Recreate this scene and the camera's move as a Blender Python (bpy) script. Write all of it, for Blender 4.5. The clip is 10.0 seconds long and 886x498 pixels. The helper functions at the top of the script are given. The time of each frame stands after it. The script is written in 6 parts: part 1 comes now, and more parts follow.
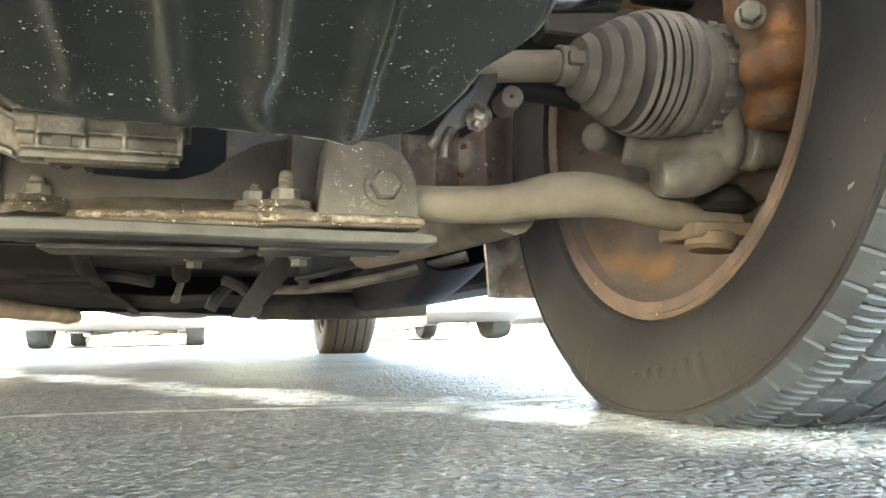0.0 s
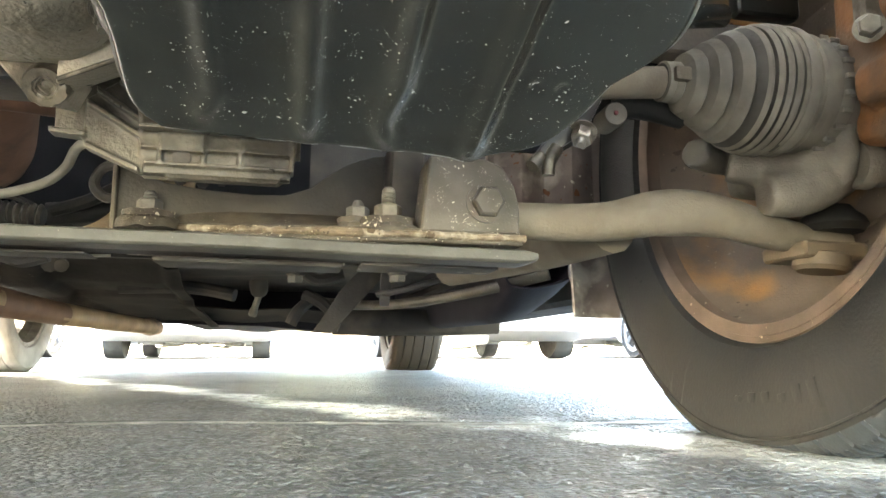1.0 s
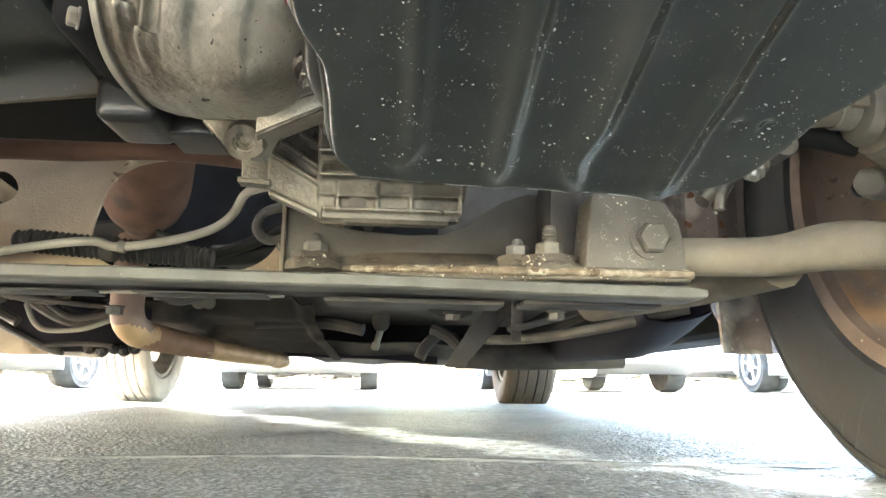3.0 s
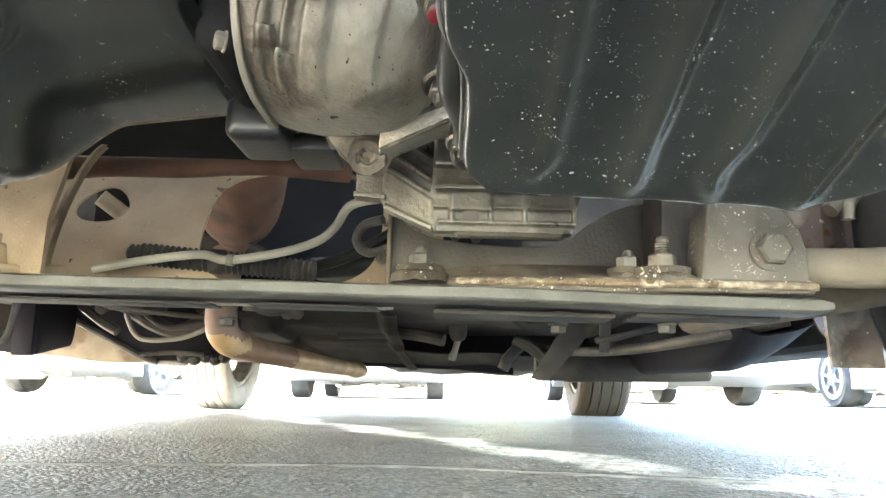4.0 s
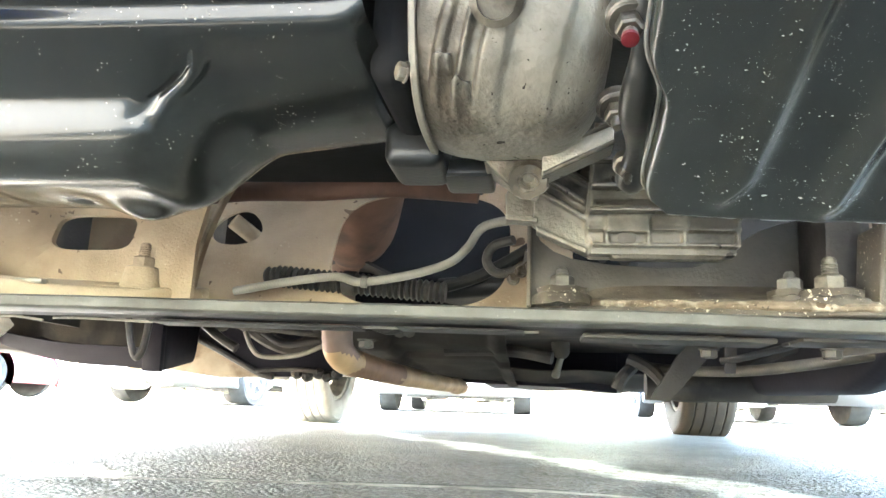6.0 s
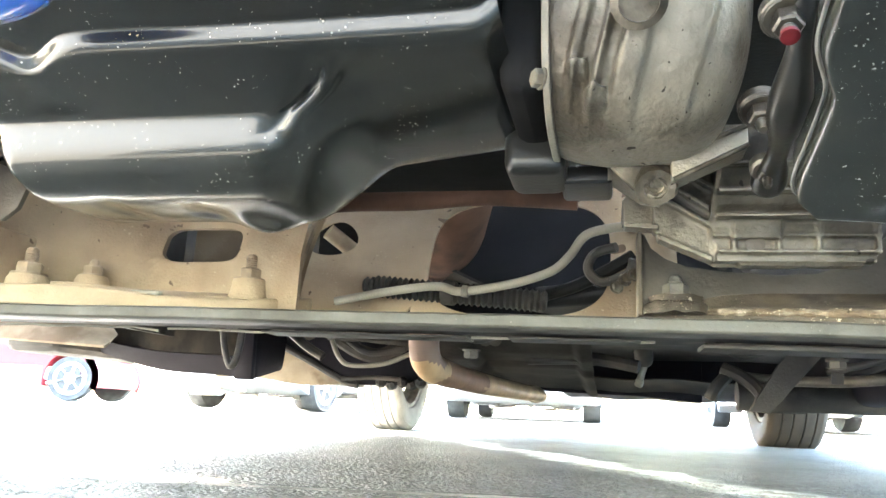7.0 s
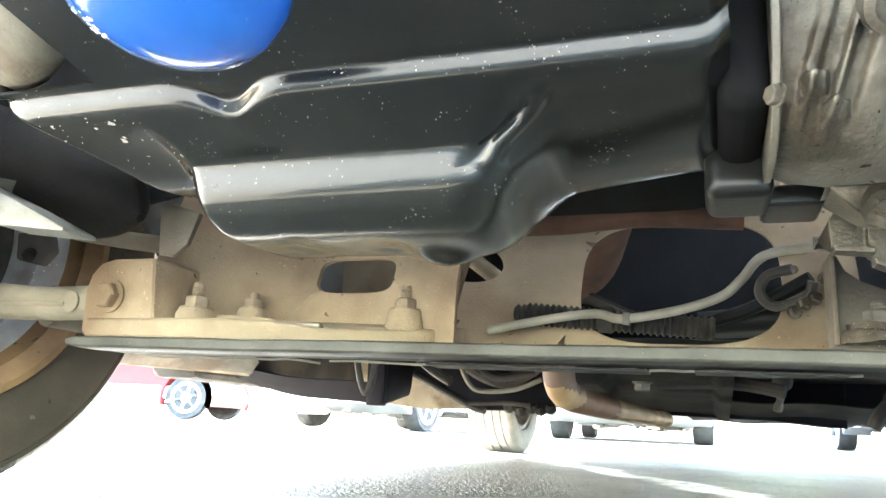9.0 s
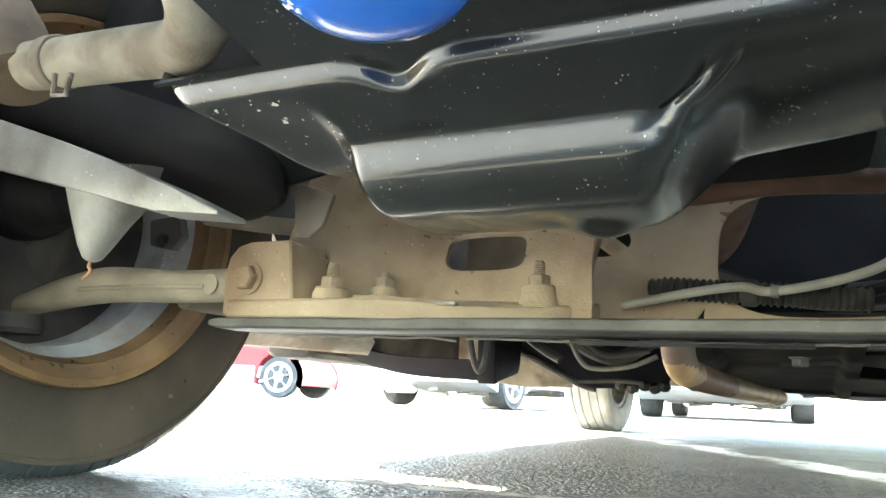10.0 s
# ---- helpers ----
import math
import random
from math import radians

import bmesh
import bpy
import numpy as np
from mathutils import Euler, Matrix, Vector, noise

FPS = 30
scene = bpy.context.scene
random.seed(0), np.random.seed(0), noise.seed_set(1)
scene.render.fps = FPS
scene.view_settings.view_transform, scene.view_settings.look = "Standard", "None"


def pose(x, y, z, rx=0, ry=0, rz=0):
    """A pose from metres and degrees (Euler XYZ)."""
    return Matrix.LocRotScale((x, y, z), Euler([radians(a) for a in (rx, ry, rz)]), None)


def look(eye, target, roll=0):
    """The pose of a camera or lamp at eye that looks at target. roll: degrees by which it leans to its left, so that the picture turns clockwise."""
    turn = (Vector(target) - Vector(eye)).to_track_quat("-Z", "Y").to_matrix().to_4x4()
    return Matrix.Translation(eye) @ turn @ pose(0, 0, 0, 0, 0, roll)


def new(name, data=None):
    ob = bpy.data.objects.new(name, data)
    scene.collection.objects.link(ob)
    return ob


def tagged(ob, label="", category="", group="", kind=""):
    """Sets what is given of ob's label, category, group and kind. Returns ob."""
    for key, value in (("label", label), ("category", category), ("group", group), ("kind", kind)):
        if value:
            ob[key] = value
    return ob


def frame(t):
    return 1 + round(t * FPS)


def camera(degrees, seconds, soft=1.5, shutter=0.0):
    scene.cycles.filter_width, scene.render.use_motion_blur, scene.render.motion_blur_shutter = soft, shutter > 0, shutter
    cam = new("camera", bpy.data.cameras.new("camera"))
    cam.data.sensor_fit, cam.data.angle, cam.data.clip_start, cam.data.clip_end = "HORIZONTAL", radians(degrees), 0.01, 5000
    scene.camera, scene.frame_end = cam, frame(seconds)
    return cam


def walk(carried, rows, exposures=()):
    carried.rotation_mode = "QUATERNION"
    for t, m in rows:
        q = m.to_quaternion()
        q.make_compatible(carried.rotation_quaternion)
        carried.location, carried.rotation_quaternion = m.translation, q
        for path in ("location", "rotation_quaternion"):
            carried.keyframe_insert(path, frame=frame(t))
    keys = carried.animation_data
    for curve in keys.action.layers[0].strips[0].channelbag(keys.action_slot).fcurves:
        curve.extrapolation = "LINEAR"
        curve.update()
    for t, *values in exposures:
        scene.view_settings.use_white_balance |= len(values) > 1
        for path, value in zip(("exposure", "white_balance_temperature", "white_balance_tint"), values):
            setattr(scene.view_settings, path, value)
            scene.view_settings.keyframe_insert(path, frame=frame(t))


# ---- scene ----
# Car space: x to the car's left side, y towards its tail, z up; the car leans a little on the ground.
LEAN = Matrix.Translation((0.49, 0, 0)) @ Matrix.Rotation(0.0133, 4, "Y") @ Matrix.Translation((-0.49, 0, 0))
cam = camera(62.8, 10.0)
PATH = [
    (0, (0.3126, -0.475, 0.0655), (0.8692, 1.4311, 0.3041), -0.52),
    (0.5, (0.299, -0.4704, 0.0661), (0.7754, 1.4537, 0.3324), 0.20),
    (1, (0.2854, -0.4673, 0.0648), (0.6797, 1.4723, 0.3522), 0.76),
    (1.5, (0.2754, -0.4651, 0.0654), (0.6017, 1.4825, 0.3819), 1.04),
    (2, (0.2631, -0.4659, 0.0659), (0.5298, 1.4871, 0.405), 1.09),
    (2.5, (0.2544, -0.4657, 0.0677), (0.4562, 1.4921, 0.4231), 1.10),
    (4, (0.2092, -0.4648, 0.0698), (0.156, 1.4964, 0.4586), 1.80),
    (4.5, (0.1952, -0.4633, 0.0714), (0.0773, 1.4925, 0.4725), 2.33),
    (5, (0.1874, -0.4635, 0.0729), (0.0159, 1.4876, 0.4776), 2.50),
    (5.5, (0.1781, -0.4634, 0.075), (-0.0342, 1.4829, 0.4833), 2.52),
    (7, (0.1294, -0.4634, 0.0775), (-0.3191, 1.4384, 0.5038), 2.99),
    (7.5, (0.1156, -0.4635, 0.0796), (-0.4096, 1.4208, 0.4963), 3.26),
    (8, (0.0973, -0.4628, 0.0818), (-0.4942, 1.3989, 0.5111), 3.36),
    (8.5, (0.0847, -0.4601, 0.0838), (-0.5625, 1.379, 0.5298), 3.43),
    (9, (0.0729, -0.4624, 0.0867), (-0.6218, 1.3557, 0.5472), 3.32),
    (9.5, (0.0552, -0.4662, 0.086), (-0.7126, 1.3269, 0.5278), 3.14),
    (10, (0.0272, -0.47, 0.0839), (-0.8677, 1.2749, 0.4769), 3.17),
]
walk(cam, [(t, LEAN @ look(eye, target, roll)) for t, eye, target, roll in PATH], exposures=[(0, 5.6, 7650, 10), (1.0, 5.56, 7600, 10), (2.5, 5.76, 7450, 10), (4.0, 5.88, 7050, 9), (5.5, 6.1, 6850, 8), (7.0, 5.92, 6700, 8), (8.0, 5.72, 6650, 7), (9.0, 5.68, 6600, 5), (10, 5.14, 6650, 3)])

# ---- light ----
SUN_ELEVATION, SUN_AZIMUTH = 30.0, 173.0
world = bpy.data.worlds.new("sky")
scene.world = world
world.use_nodes = True
sky = world.node_tree.nodes.new("ShaderNodeTexSky")
sky.sky_type, sky.sun_disc = "NISHITA", False
sky.sun_elevation, sky.sun_rotation = radians(SUN_ELEVATION), radians(90 - SUN_AZIMUTH)
world.node_tree.links.new(sky.outputs[0], world.node_tree.nodes["Background"].inputs[0])
world.node_tree.nodes["Background"].inputs[1].default_value = 0.15
sun_data = bpy.data.lights.new("sun", "SUN")
sun_data.energy, sun_data.angle, sun_data.color = 5.0, radians(0.5), (1.0, 0.95, 0.87)
sun = new("sun", sun_data)
_e, _a = radians(SUN_ELEVATION), radians(SUN_AZIMUTH)
sun.matrix_world = look((5 * math.cos(_a), 5 * math.sin(_a), 6), (5 * math.cos(_a) - math.cos(_e) * math.cos(_a), 5 * math.sin(_a) - math.cos(_e) * math.sin(_a), 6 - math.sin(_e)))


# ---- materials ----
def material(name, color, rough=0.5, metal=0.0, vary=0.25, scale=40.0, fine=400.0, bump=0.15, second=None, amount=0.5, spots=None, coat=0.0, spread=0.12, depth=0.002, spec=None, coat_ior=1.5, edge=None):
    """A surface with two scales of variation, an optional second colour in patches, optional specks [(colour, scale,
    share)] and an optional colour on raised edges.
    """
    m = bpy.data.materials.new(name)
    m.use_nodes = True
    t = m.node_tree
    n, link = t.nodes, t.links.new
    b = n["Principled BSDF"]
    co = n.new("ShaderNodeTexCoord")
    big = n.new("ShaderNodeTexNoise")
    big.inputs["Scale"].default_value, big.inputs["Detail"].default_value = scale, 6
    link(co.outputs["Object"], big.inputs["Vector"])
    small = n.new("ShaderNodeTexNoise")
    small.inputs["Scale"].default_value, small.inputs["Detail"].default_value = fine, 4
    link(co.outputs["Object"], small.inputs["Vector"])
    ramp = n.new("ShaderNodeValToRGB")
    c = color
    ramp.color_ramp.elements[0].position, ramp.color_ramp.elements[1].position = 0.3, 0.7
    ramp.color_ramp.elements[0].color = (c[0] * (1 - vary), c[1] * (1 - vary), c[2] * (1 - vary), 1)
    ramp.color_ramp.elements[1].color = (min(1, c[0] * (1 + vary)), min(1, c[1] * (1 + vary)), min(1, c[2] * (1 + vary)), 1)
    link(big.outputs["Fac"], ramp.inputs[0])
    out = ramp.outputs[0]
    if second:
        patch = n.new("ShaderNodeTexNoise")
        patch.inputs["Scale"].default_value, patch.inputs["Detail"].default_value = scale * 0.6, 8
        shift = n.new("ShaderNodeMapping")
        shift.inputs["Location"].default_value = (3.1, 1.7, 5.3)
        link(co.outputs["Object"], shift.inputs[0])
        link(shift.outputs[0], patch.inputs["Vector"])
        step = n.new("ShaderNodeMapRange")
        step.inputs[1].default_value, step.inputs[2].default_value = 0.62 - amount * 0.3, 0.62 - amount * 0.3 + spread
        link(patch.outputs["Fac"], step.inputs[0])
        mix = n.new("ShaderNodeMixRGB")
        mix.inputs[2].default_value = (*second, 1)
        link(step.outputs[0], mix.inputs[0])
        link(out, mix.inputs[1])
        out = mix.outputs[0]
    b.inputs["Roughness"].default_value = rough
    # paler raised edges: wear, and the light that ribs catch, painted in
    if edge:
        geo = n.new("ShaderNodeNewGeometry")
        worn = n.new("ShaderNodeMapRange")
        worn.inputs[1].default_value, worn.inputs[2].default_value, worn.inputs[4].default_value = 0.525, 0.6, 0.85
        link(geo.outputs["Pointiness"], worn.inputs[0])
        mix = n.new("ShaderNodeMixRGB")
        mix.inputs[2].default_value = (*edge, 1)
        link(worn.outputs[0], mix.inputs[0])
        link(out, mix.inputs[1])
        out = mix.outputs[0]
    rough_out = None
    for k, (tint, density, share) in enumerate(spots or ()):
        warp = n.new("ShaderNodeTexNoise")
        warp.inputs["Scale"].default_value = density * 1.7
        link(co.outputs["Object"], warp.inputs["Vector"])
        bend = n.new("ShaderNodeVectorMath")
        bend.operation = "MULTIPLY_ADD"
        bend.inputs[1].default_value = (0.9 / density,) * 3
        link(warp.outputs["Color"], bend.inputs[0])
        link(co.outputs["Object"], bend.inputs[2])
        cell = n.new("ShaderNodeTexVoronoi")
        cell.inputs["Scale"].default_value = density
        link(bend.outputs[0], cell.inputs["Vector"])
        where = n.new("ShaderNodeTexNoise")
        where.inputs["Scale"].default_value = density * 0.13
        link(co.outputs["Object"], where.inputs["Vector"])
        size = n.new("ShaderNodeMapRange")
        size.inputs[1].default_value, size.inputs[2].default_value, size.inputs[3].default_value, size.inputs[4].default_value = 0.42, 0.75, 0.0, share
        link(where.outputs["Fac"], size.inputs[0])
        luck = n.new("ShaderNodeMath")
        luck.operation = "MULTIPLY"
        link(size.outputs[0], luck.inputs[0])
        link(cell.outputs["Color"], luck.inputs[1])
        less = n.new("ShaderNodeMath")
        less.operation = "LESS_THAN"
        link(cell.outputs["Distance"], less.inputs[0])
        link(luck.outputs[0], less.inputs[1])
        mix = n.new("ShaderNodeMixRGB")
        mix.inputs[2].default_value = (*tint, 1)
        link(less.outputs[0], mix.inputs[0])
        link(out, mix.inputs[1])
        out = mix.outputs[0]
        gloss = n.new("ShaderNodeMapRange")
        gloss.inputs[3].default_value, gloss.inputs[4].default_value = rough, 0.75
        if rough_out:
            link(rough_out, gloss.inputs[3])
        link(less.outputs[0], gloss.inputs[0])
        rough_out = gloss.outputs[0]
    if rough_out:
        link(rough_out, b.inputs["Roughness"])
    link(out, b.inputs["Base Color"])
    b.inputs["Metallic"].default_value = metal
    b.inputs["Specular IOR Level"].default_value = spec if spec is not None else (0.5 if rough < 0.5 else 0.22)
    b.inputs["Coat IOR"].default_value = coat_ior
    b.inputs["Coat Weight"].default_value, b.inputs["Coat Roughness"].default_value = coat, 0.1
    if bump:
        bm_ = n.new("ShaderNodeBump")
        bm_.inputs["Strength"].default_value, bm_.inputs["Distance"].default_value = bump, depth
        link(small.outputs["Fac"], bm_.inputs["Height"])
        link(bm_.outputs[0], b.inputs["Normal"])
    return m


BLACK = material("black_paint", (0.012, 0.0145, 0.014), 0.22, 0.0, 0.3, 18, 60, 0.08, second=(0.032, 0.034, 0.0325), amount=0.3, spread=0.4, spots=[((0.3, 0.29, 0.26), 420, 0.36), ((0.42, 0.4, 0.36), 150, 0.24), ((0.2, 0.2, 0.185), 900, 0.36)], spec=0.8)
BLACKCHIP = material("chipped_black_enamel", (0.016, 0.0165, 0.015), 0.22, 0.0, 0.3, 20, 60, 0.08, second=(0.05, 0.047, 0.04), amount=0.3, spread=0.3, spots=[((0.42, 0.4, 0.35), 300, 0.55), ((0.5, 0.47, 0.42), 130, 0.4)], spec=0.7)
BLACKSMOOTH = material("black_enamel", (0.011, 0.0125, 0.0115), 0.17, 0.0, 0.3, 10, 24, 0.04, second=(0.02, 0.0205, 0.019), amount=0.3, spread=0.3, spots=[((0.35, 0.33, 0.29), 420, 0.3), ((0.4, 0.38, 0.33), 190, 0.14)], spec=0.85)
ALLOY = material("cast_alloy", (0.235, 0.21, 0.166), 0.42, 0.25, 0.3, 24, 300, 0.5, second=(0.075, 0.062, 0.045), amount=0.48, spread=0.12, spots=[((0.035, 0.028, 0.021), 55, 0.5), ((0.04, 0.034, 0.027), 110, 0.55), ((0.055, 0.047, 0.037), 330, 0.4)], edge=(0.38, 0.345, 0.28))
STEEL = material("grey_painted_steel", (0.098, 0.088, 0.074), 0.55, 0.0, 0.2, 25, 500, 0.25, second=(0.07, 0.062, 0.05), amount=0.4, spots=[((0.5, 0.45, 0.37), 330, 0.42), ((0.5, 0.45, 0.37), 800, 0.42)])
FOOT = material("chipped_grey_foot", (0.085, 0.072, 0.057), 0.6, 0.0, 0.25, 60, 500, 0.35, second=(0.045, 0.036, 0.028), amount=0.4, spread=0.15, spots=[((0.42, 0.37, 0.3), 260, 0.62), ((0.42, 0.37, 0.3), 520, 0.55)])
CHIPPED = material("chipped_edge", (0.13, 0.1, 0.07), 0.6, 0.0, 0.35, 130, 600, 0.5, second=(0.34, 0.295, 0.235), amount=0.3, spread=0.16, spots=[((0.07, 0.048, 0.03), 48, 0.8), ((0.055, 0.042, 0.03), 190, 0.75), ((0.45, 0.4, 0.33), 420, 0.5)])
FOOTDARK = material("rust_brown_dirt", (0.1, 0.084, 0.065), 0.65, 0.0, 0.3, 60, 500, 0.35, second=(0.035, 0.026, 0.019), amount=0.45, spread=0.2, spots=[((0.36, 0.32, 0.26), 330, 0.33)])
DUSTY = material("dusty_beige_steel", (0.335, 0.258, 0.176), 0.7, 0.0, 0.18, 14, 400, 0.45, second=(0.17, 0.115, 0.072), amount=0.52, spread=0.22, spots=[((0.12, 0.085, 0.058), 90, 0.36), ((0.15, 0.105, 0.07), 17, 0.4), ((0.4, 0.33, 0.24), 260, 0.35)])
PLATE = material("dusty_grey_rail", (0.075, 0.07, 0.06), 0.5, 0.0, 0.25, 30, 300, 0.3, second=(0.042, 0.037, 0.03), amount=0.5, spread=0.25, spots=[((0.2, 0.185, 0.155), 300, 0.3)])
STEELDARK = material("dark_underbody", (0.045, 0.042, 0.04), 0.65, 0, 0.35, 14, 250, 0.3, second=(0.09, 0.078, 0.066), amount=0.4)
HEATSHIELD = material("dull_heat_shield", (0.022, 0.0205, 0.019), 0.8, 0.0, 0.4, 14, 120, 0.5, second=(0.042, 0.037, 0.032), amount=0.35, spots=[((0.13, 0.12, 0.1), 40, 0.12)], spec=0.12)
DUSTBOLT = material("dusty_bolt", (0.27, 0.21, 0.15), 0.6, 0.1, 0.3, 60, 500, 0.3, second=(0.15, 0.11, 0.075), amount=0.45, spread=0.2)
CASING = material("dirty_alloy_casing", (0.118, 0.104, 0.08), 0.42, 0.3, 0.35, 40, 400, 0.45, second=(0.036, 0.03, 0.022), amount=0.5, spread=0.15, spots=[((0.024, 0.02, 0.015), 80, 0.5)], edge=(0.44, 0.395, 0.32))
ALLOYEDGE = material("worn_alloy_edge", (0.15, 0.13, 0.1), 0.45, 0.3, 0.3, 60, 500, 0.3, second=(0.055, 0.047, 0.035), amount=0.5)
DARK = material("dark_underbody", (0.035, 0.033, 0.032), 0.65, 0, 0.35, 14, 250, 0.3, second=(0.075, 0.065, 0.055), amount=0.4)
PLASTIC = material("black_plastic", (0.009, 0.009, 0.0095), 0.5, 0, 0.3, 20, 300, 0.15, spec=0.2)
PLASTICGLOSS = material("satin_black_plastic", (0.012, 0.0125, 0.012), 0.3, 0, 0.3, 20, 300, 0.08, spec=0.5)
BULKHEAD = material("matt_dark_bulkhead", (0.009, 0.0092, 0.011), 0.9, 0, 0.3, 14, 200, 0.15, spec=0.08)
TANK = material("tank_plastic", (0.0105, 0.009, 0.0135), 0.6, 0, 0.3, 10, 120, 0.15, spec=0.12)
# paler and bluer than the sidewall: sky light put into the tread colour
TREAD = material("skylit_tread_rubber", (0.03, 0.0335, 0.036), 0.45, 0, 0.25, 40, 500, 0.25, spec=0.3)
BROWNTYRE = material("brown_dusty_tyre", (0.036, 0.029, 0.0225), 0.7, 0, 0.3, 10, 300, 0.25, second=(0.07, 0.053, 0.037), amount=0.45, spread=0.25, spec=0.2, spots=[((0.014, 0.012, 0.0105), 70, 0.35), ((0.085, 0.068, 0.05), 24, 0.35)])
RUBBER = material("tyre_rubber", (0.0125, 0.0132, 0.0138), 0.6, 0, 0.3, 12, 400, 0.2, second=(0.022, 0.022, 0.0218), amount=0.42, spread=0.3, spec=0.2, spots=[((0.12, 0.115, 0.105), 60, 0.16), ((0.009, 0.009, 0.009), 26, 0.4)])

# pale tyre rubber: sky and bounced sunlight put into the colour
LITTYRE = material("lit_tyre_rubber", (0.21, 0.203, 0.192), 0.85, 0, 0.3, 12, 400, 0.2)
BARREL = material("dusty_alloy_barrel", (0.4, 0.41, 0.43), 0.5, 0.2, 0.25, 20, 300, 0.25, second=(0.2, 0.155, 0.125), amount=0.48, spread=0.3, spots=[((0.6, 0.62, 0.65), 140, 0.4)])
BOOT = material("dusty_rubber_boot", (0.135, 0.122, 0.1), 0.7, 0, 0.3, 30, 400, 0.2, second=(0.075, 0.068, 0.057), amount=0.48, spread=0.2)
BOOTGROOVE = material("shaded_rubber_groove", (0.045, 0.041, 0.035), 0.7, 0, 0.3, 40, 300, 0.15, second=(0.02, 0.0185, 0.016), amount=0.4, spread=0.2)
# near-black: the shade of the enclosed engine bay put into the colour
BAY = material("shaded_engine_bay", (0.012, 0.012, 0.0125), 0.85, 0, 0.3, 20, 200, 0.1, spec=0.08)
DUCT = material("matt_black_duct", (0.0075, 0.0068, 0.0064), 0.7, 0, 0.4, 14, 300, 0.2, second=(0.024, 0.016, 0.011), amount=0.3, spread=0.3, spec=0.1)
RACKRUB = material("dusty_black_boot", (0.03, 0.029, 0.027), 0.65, 0, 0.3, 40, 300, 0.15, second=(0.055, 0.05, 0.043), amount=0.35)
BLACKRUB = material("black_rubber", (0.011, 0.011, 0.0105), 0.6, 0, 0.2, 30, 300, 0.1, spec=0.15)
RUST = material("rusty_steel", (0.23, 0.125, 0.075), 0.75, 0.1, 0.35, 30, 500, 0.3, second=(0.33, 0.2, 0.12), amount=0.5)
RIMRUST = material("rusty_brown_rim", (0.1, 0.08, 0.064), 0.65, 0.05, 0.3, 17, 400, 0.25, second=(0.29, 0.14, 0.03), amount=0.36, spread=0.2, spots=[((0.15, 0.055, 0.042), 16, 0.55), ((0.2, 0.16, 0.125), 150, 0.45), ((0.05, 0.038, 0.03), 90, 0.45)])
RIMEDGE = material("dull_brown_rim_edge", (0.088, 0.064, 0.05), 0.65, 0.0, 0.3, 25, 400, 0.2, second=(0.05, 0.04, 0.033), amount=0.4, spread=0.25, spots=[((0.3, 0.25, 0.19), 200, 0.3)])
RIMLIP = material("brown_rim_lip", (0.165, 0.1, 0.05), 0.5, 0.2, 0.3, 18, 400, 0.2, second=(0.085, 0.055, 0.034), amount=0.48, spread=0.2, spots=[((0.05, 0.034, 0.022), 90, 0.4)])
CALIPER = material("orange_rusty_caliper", (0.2, 0.094, 0.04), 0.75, 0, 0.35, 30, 300, 0.5, second=(0.11, 0.07, 0.045), amount=0.55)
CASTIRON = material("dusty_cast_iron", (0.15, 0.137, 0.115), 0.7, 0.1, 0.25, 30, 500, 0.3, second=(0.09, 0.08, 0.067), amount=0.35)
ARMDUST = material("dusty_tan_arm", (0.24, 0.205, 0.155), 0.75, 0, 0.2, 25, 400, 0.35, second=(0.15, 0.125, 0.092), amount=0.4, spread=0.2)
ARM = material("dusty_taupe_arm", (0.145, 0.125, 0.098), 0.75, 0, 0.2, 25, 500, 0.25, second=(0.1, 0.084, 0.064), amount=0.4, spots=[((0.22, 0.19, 0.15), 200, 0.2)])
EXH = material("exhaust_tan", (0.42, 0.285, 0.155), 0.5, 0.1, 0.25, 20, 300, 0.15, second=(0.3, 0.175, 0.09), amount=0.4, spread=0.25)
EXHMAUVE = material("exhaust_mauve", (0.2, 0.138, 0.108), 0.55, 0.1, 0.2, 20, 300, 0.15, second=(0.15, 0.098, 0.075), amount=0.4, spread=0.2)
EXHBROWN = material("exhaust_brown", (0.22, 0.125, 0.075), 0.55, 0.1, 0.2, 20, 300, 0.15, second=(0.16, 0.085, 0.05), amount=0.4, spread=0.2)
REDRUST = material("red_rust_shield", (0.12, 0.066, 0.046), 0.7, 0.1, 0.3, 20, 300, 0.2, second=(0.06, 0.038, 0.03), amount=0.35)
LINE = material("coated_brake_line", (0.28, 0.258, 0.212), 0.5, 0.1, 0.15, 40, 300, 0.08, second=(0.19, 0.17, 0.135), amount=0.35, spread=0.25)
ZINC = material("zinc_bolt", (0.17, 0.155, 0.125), 0.55, 0.3, 0.3, 80, 600, 0.2, second=(0.08, 0.066, 0.05), amount=0.4)
SHINYBOLT = material("bright_bolt", (0.3, 0.28, 0.25), 0.35, 0.8, 0.2, 90, 600, 0.2, second=(0.09, 0.08, 0.068), amount=0.45)
BOLTDARK = material("oily_dark_bolt", (0.085, 0.078, 0.066), 0.35, 0.7, 0.3, 80, 600, 0.2, second=(0.03, 0.026, 0.022), amount=0.5)
DULLBOLT = material("dull_bolt", (0.17, 0.16, 0.14), 0.6, 0.2, 0.3, 80, 600, 0.2)
BLUE = material("blue_filter_paint", (0.008, 0.13, 0.6), 0.25, 0, 0.1, 30, 300, 0.02, second=(0.02, 0.17, 0.6), amount=0.3, spread=0.25, spots=[((0.2, 0.34, 0.62), 200, 0.18)], coat=1.0)
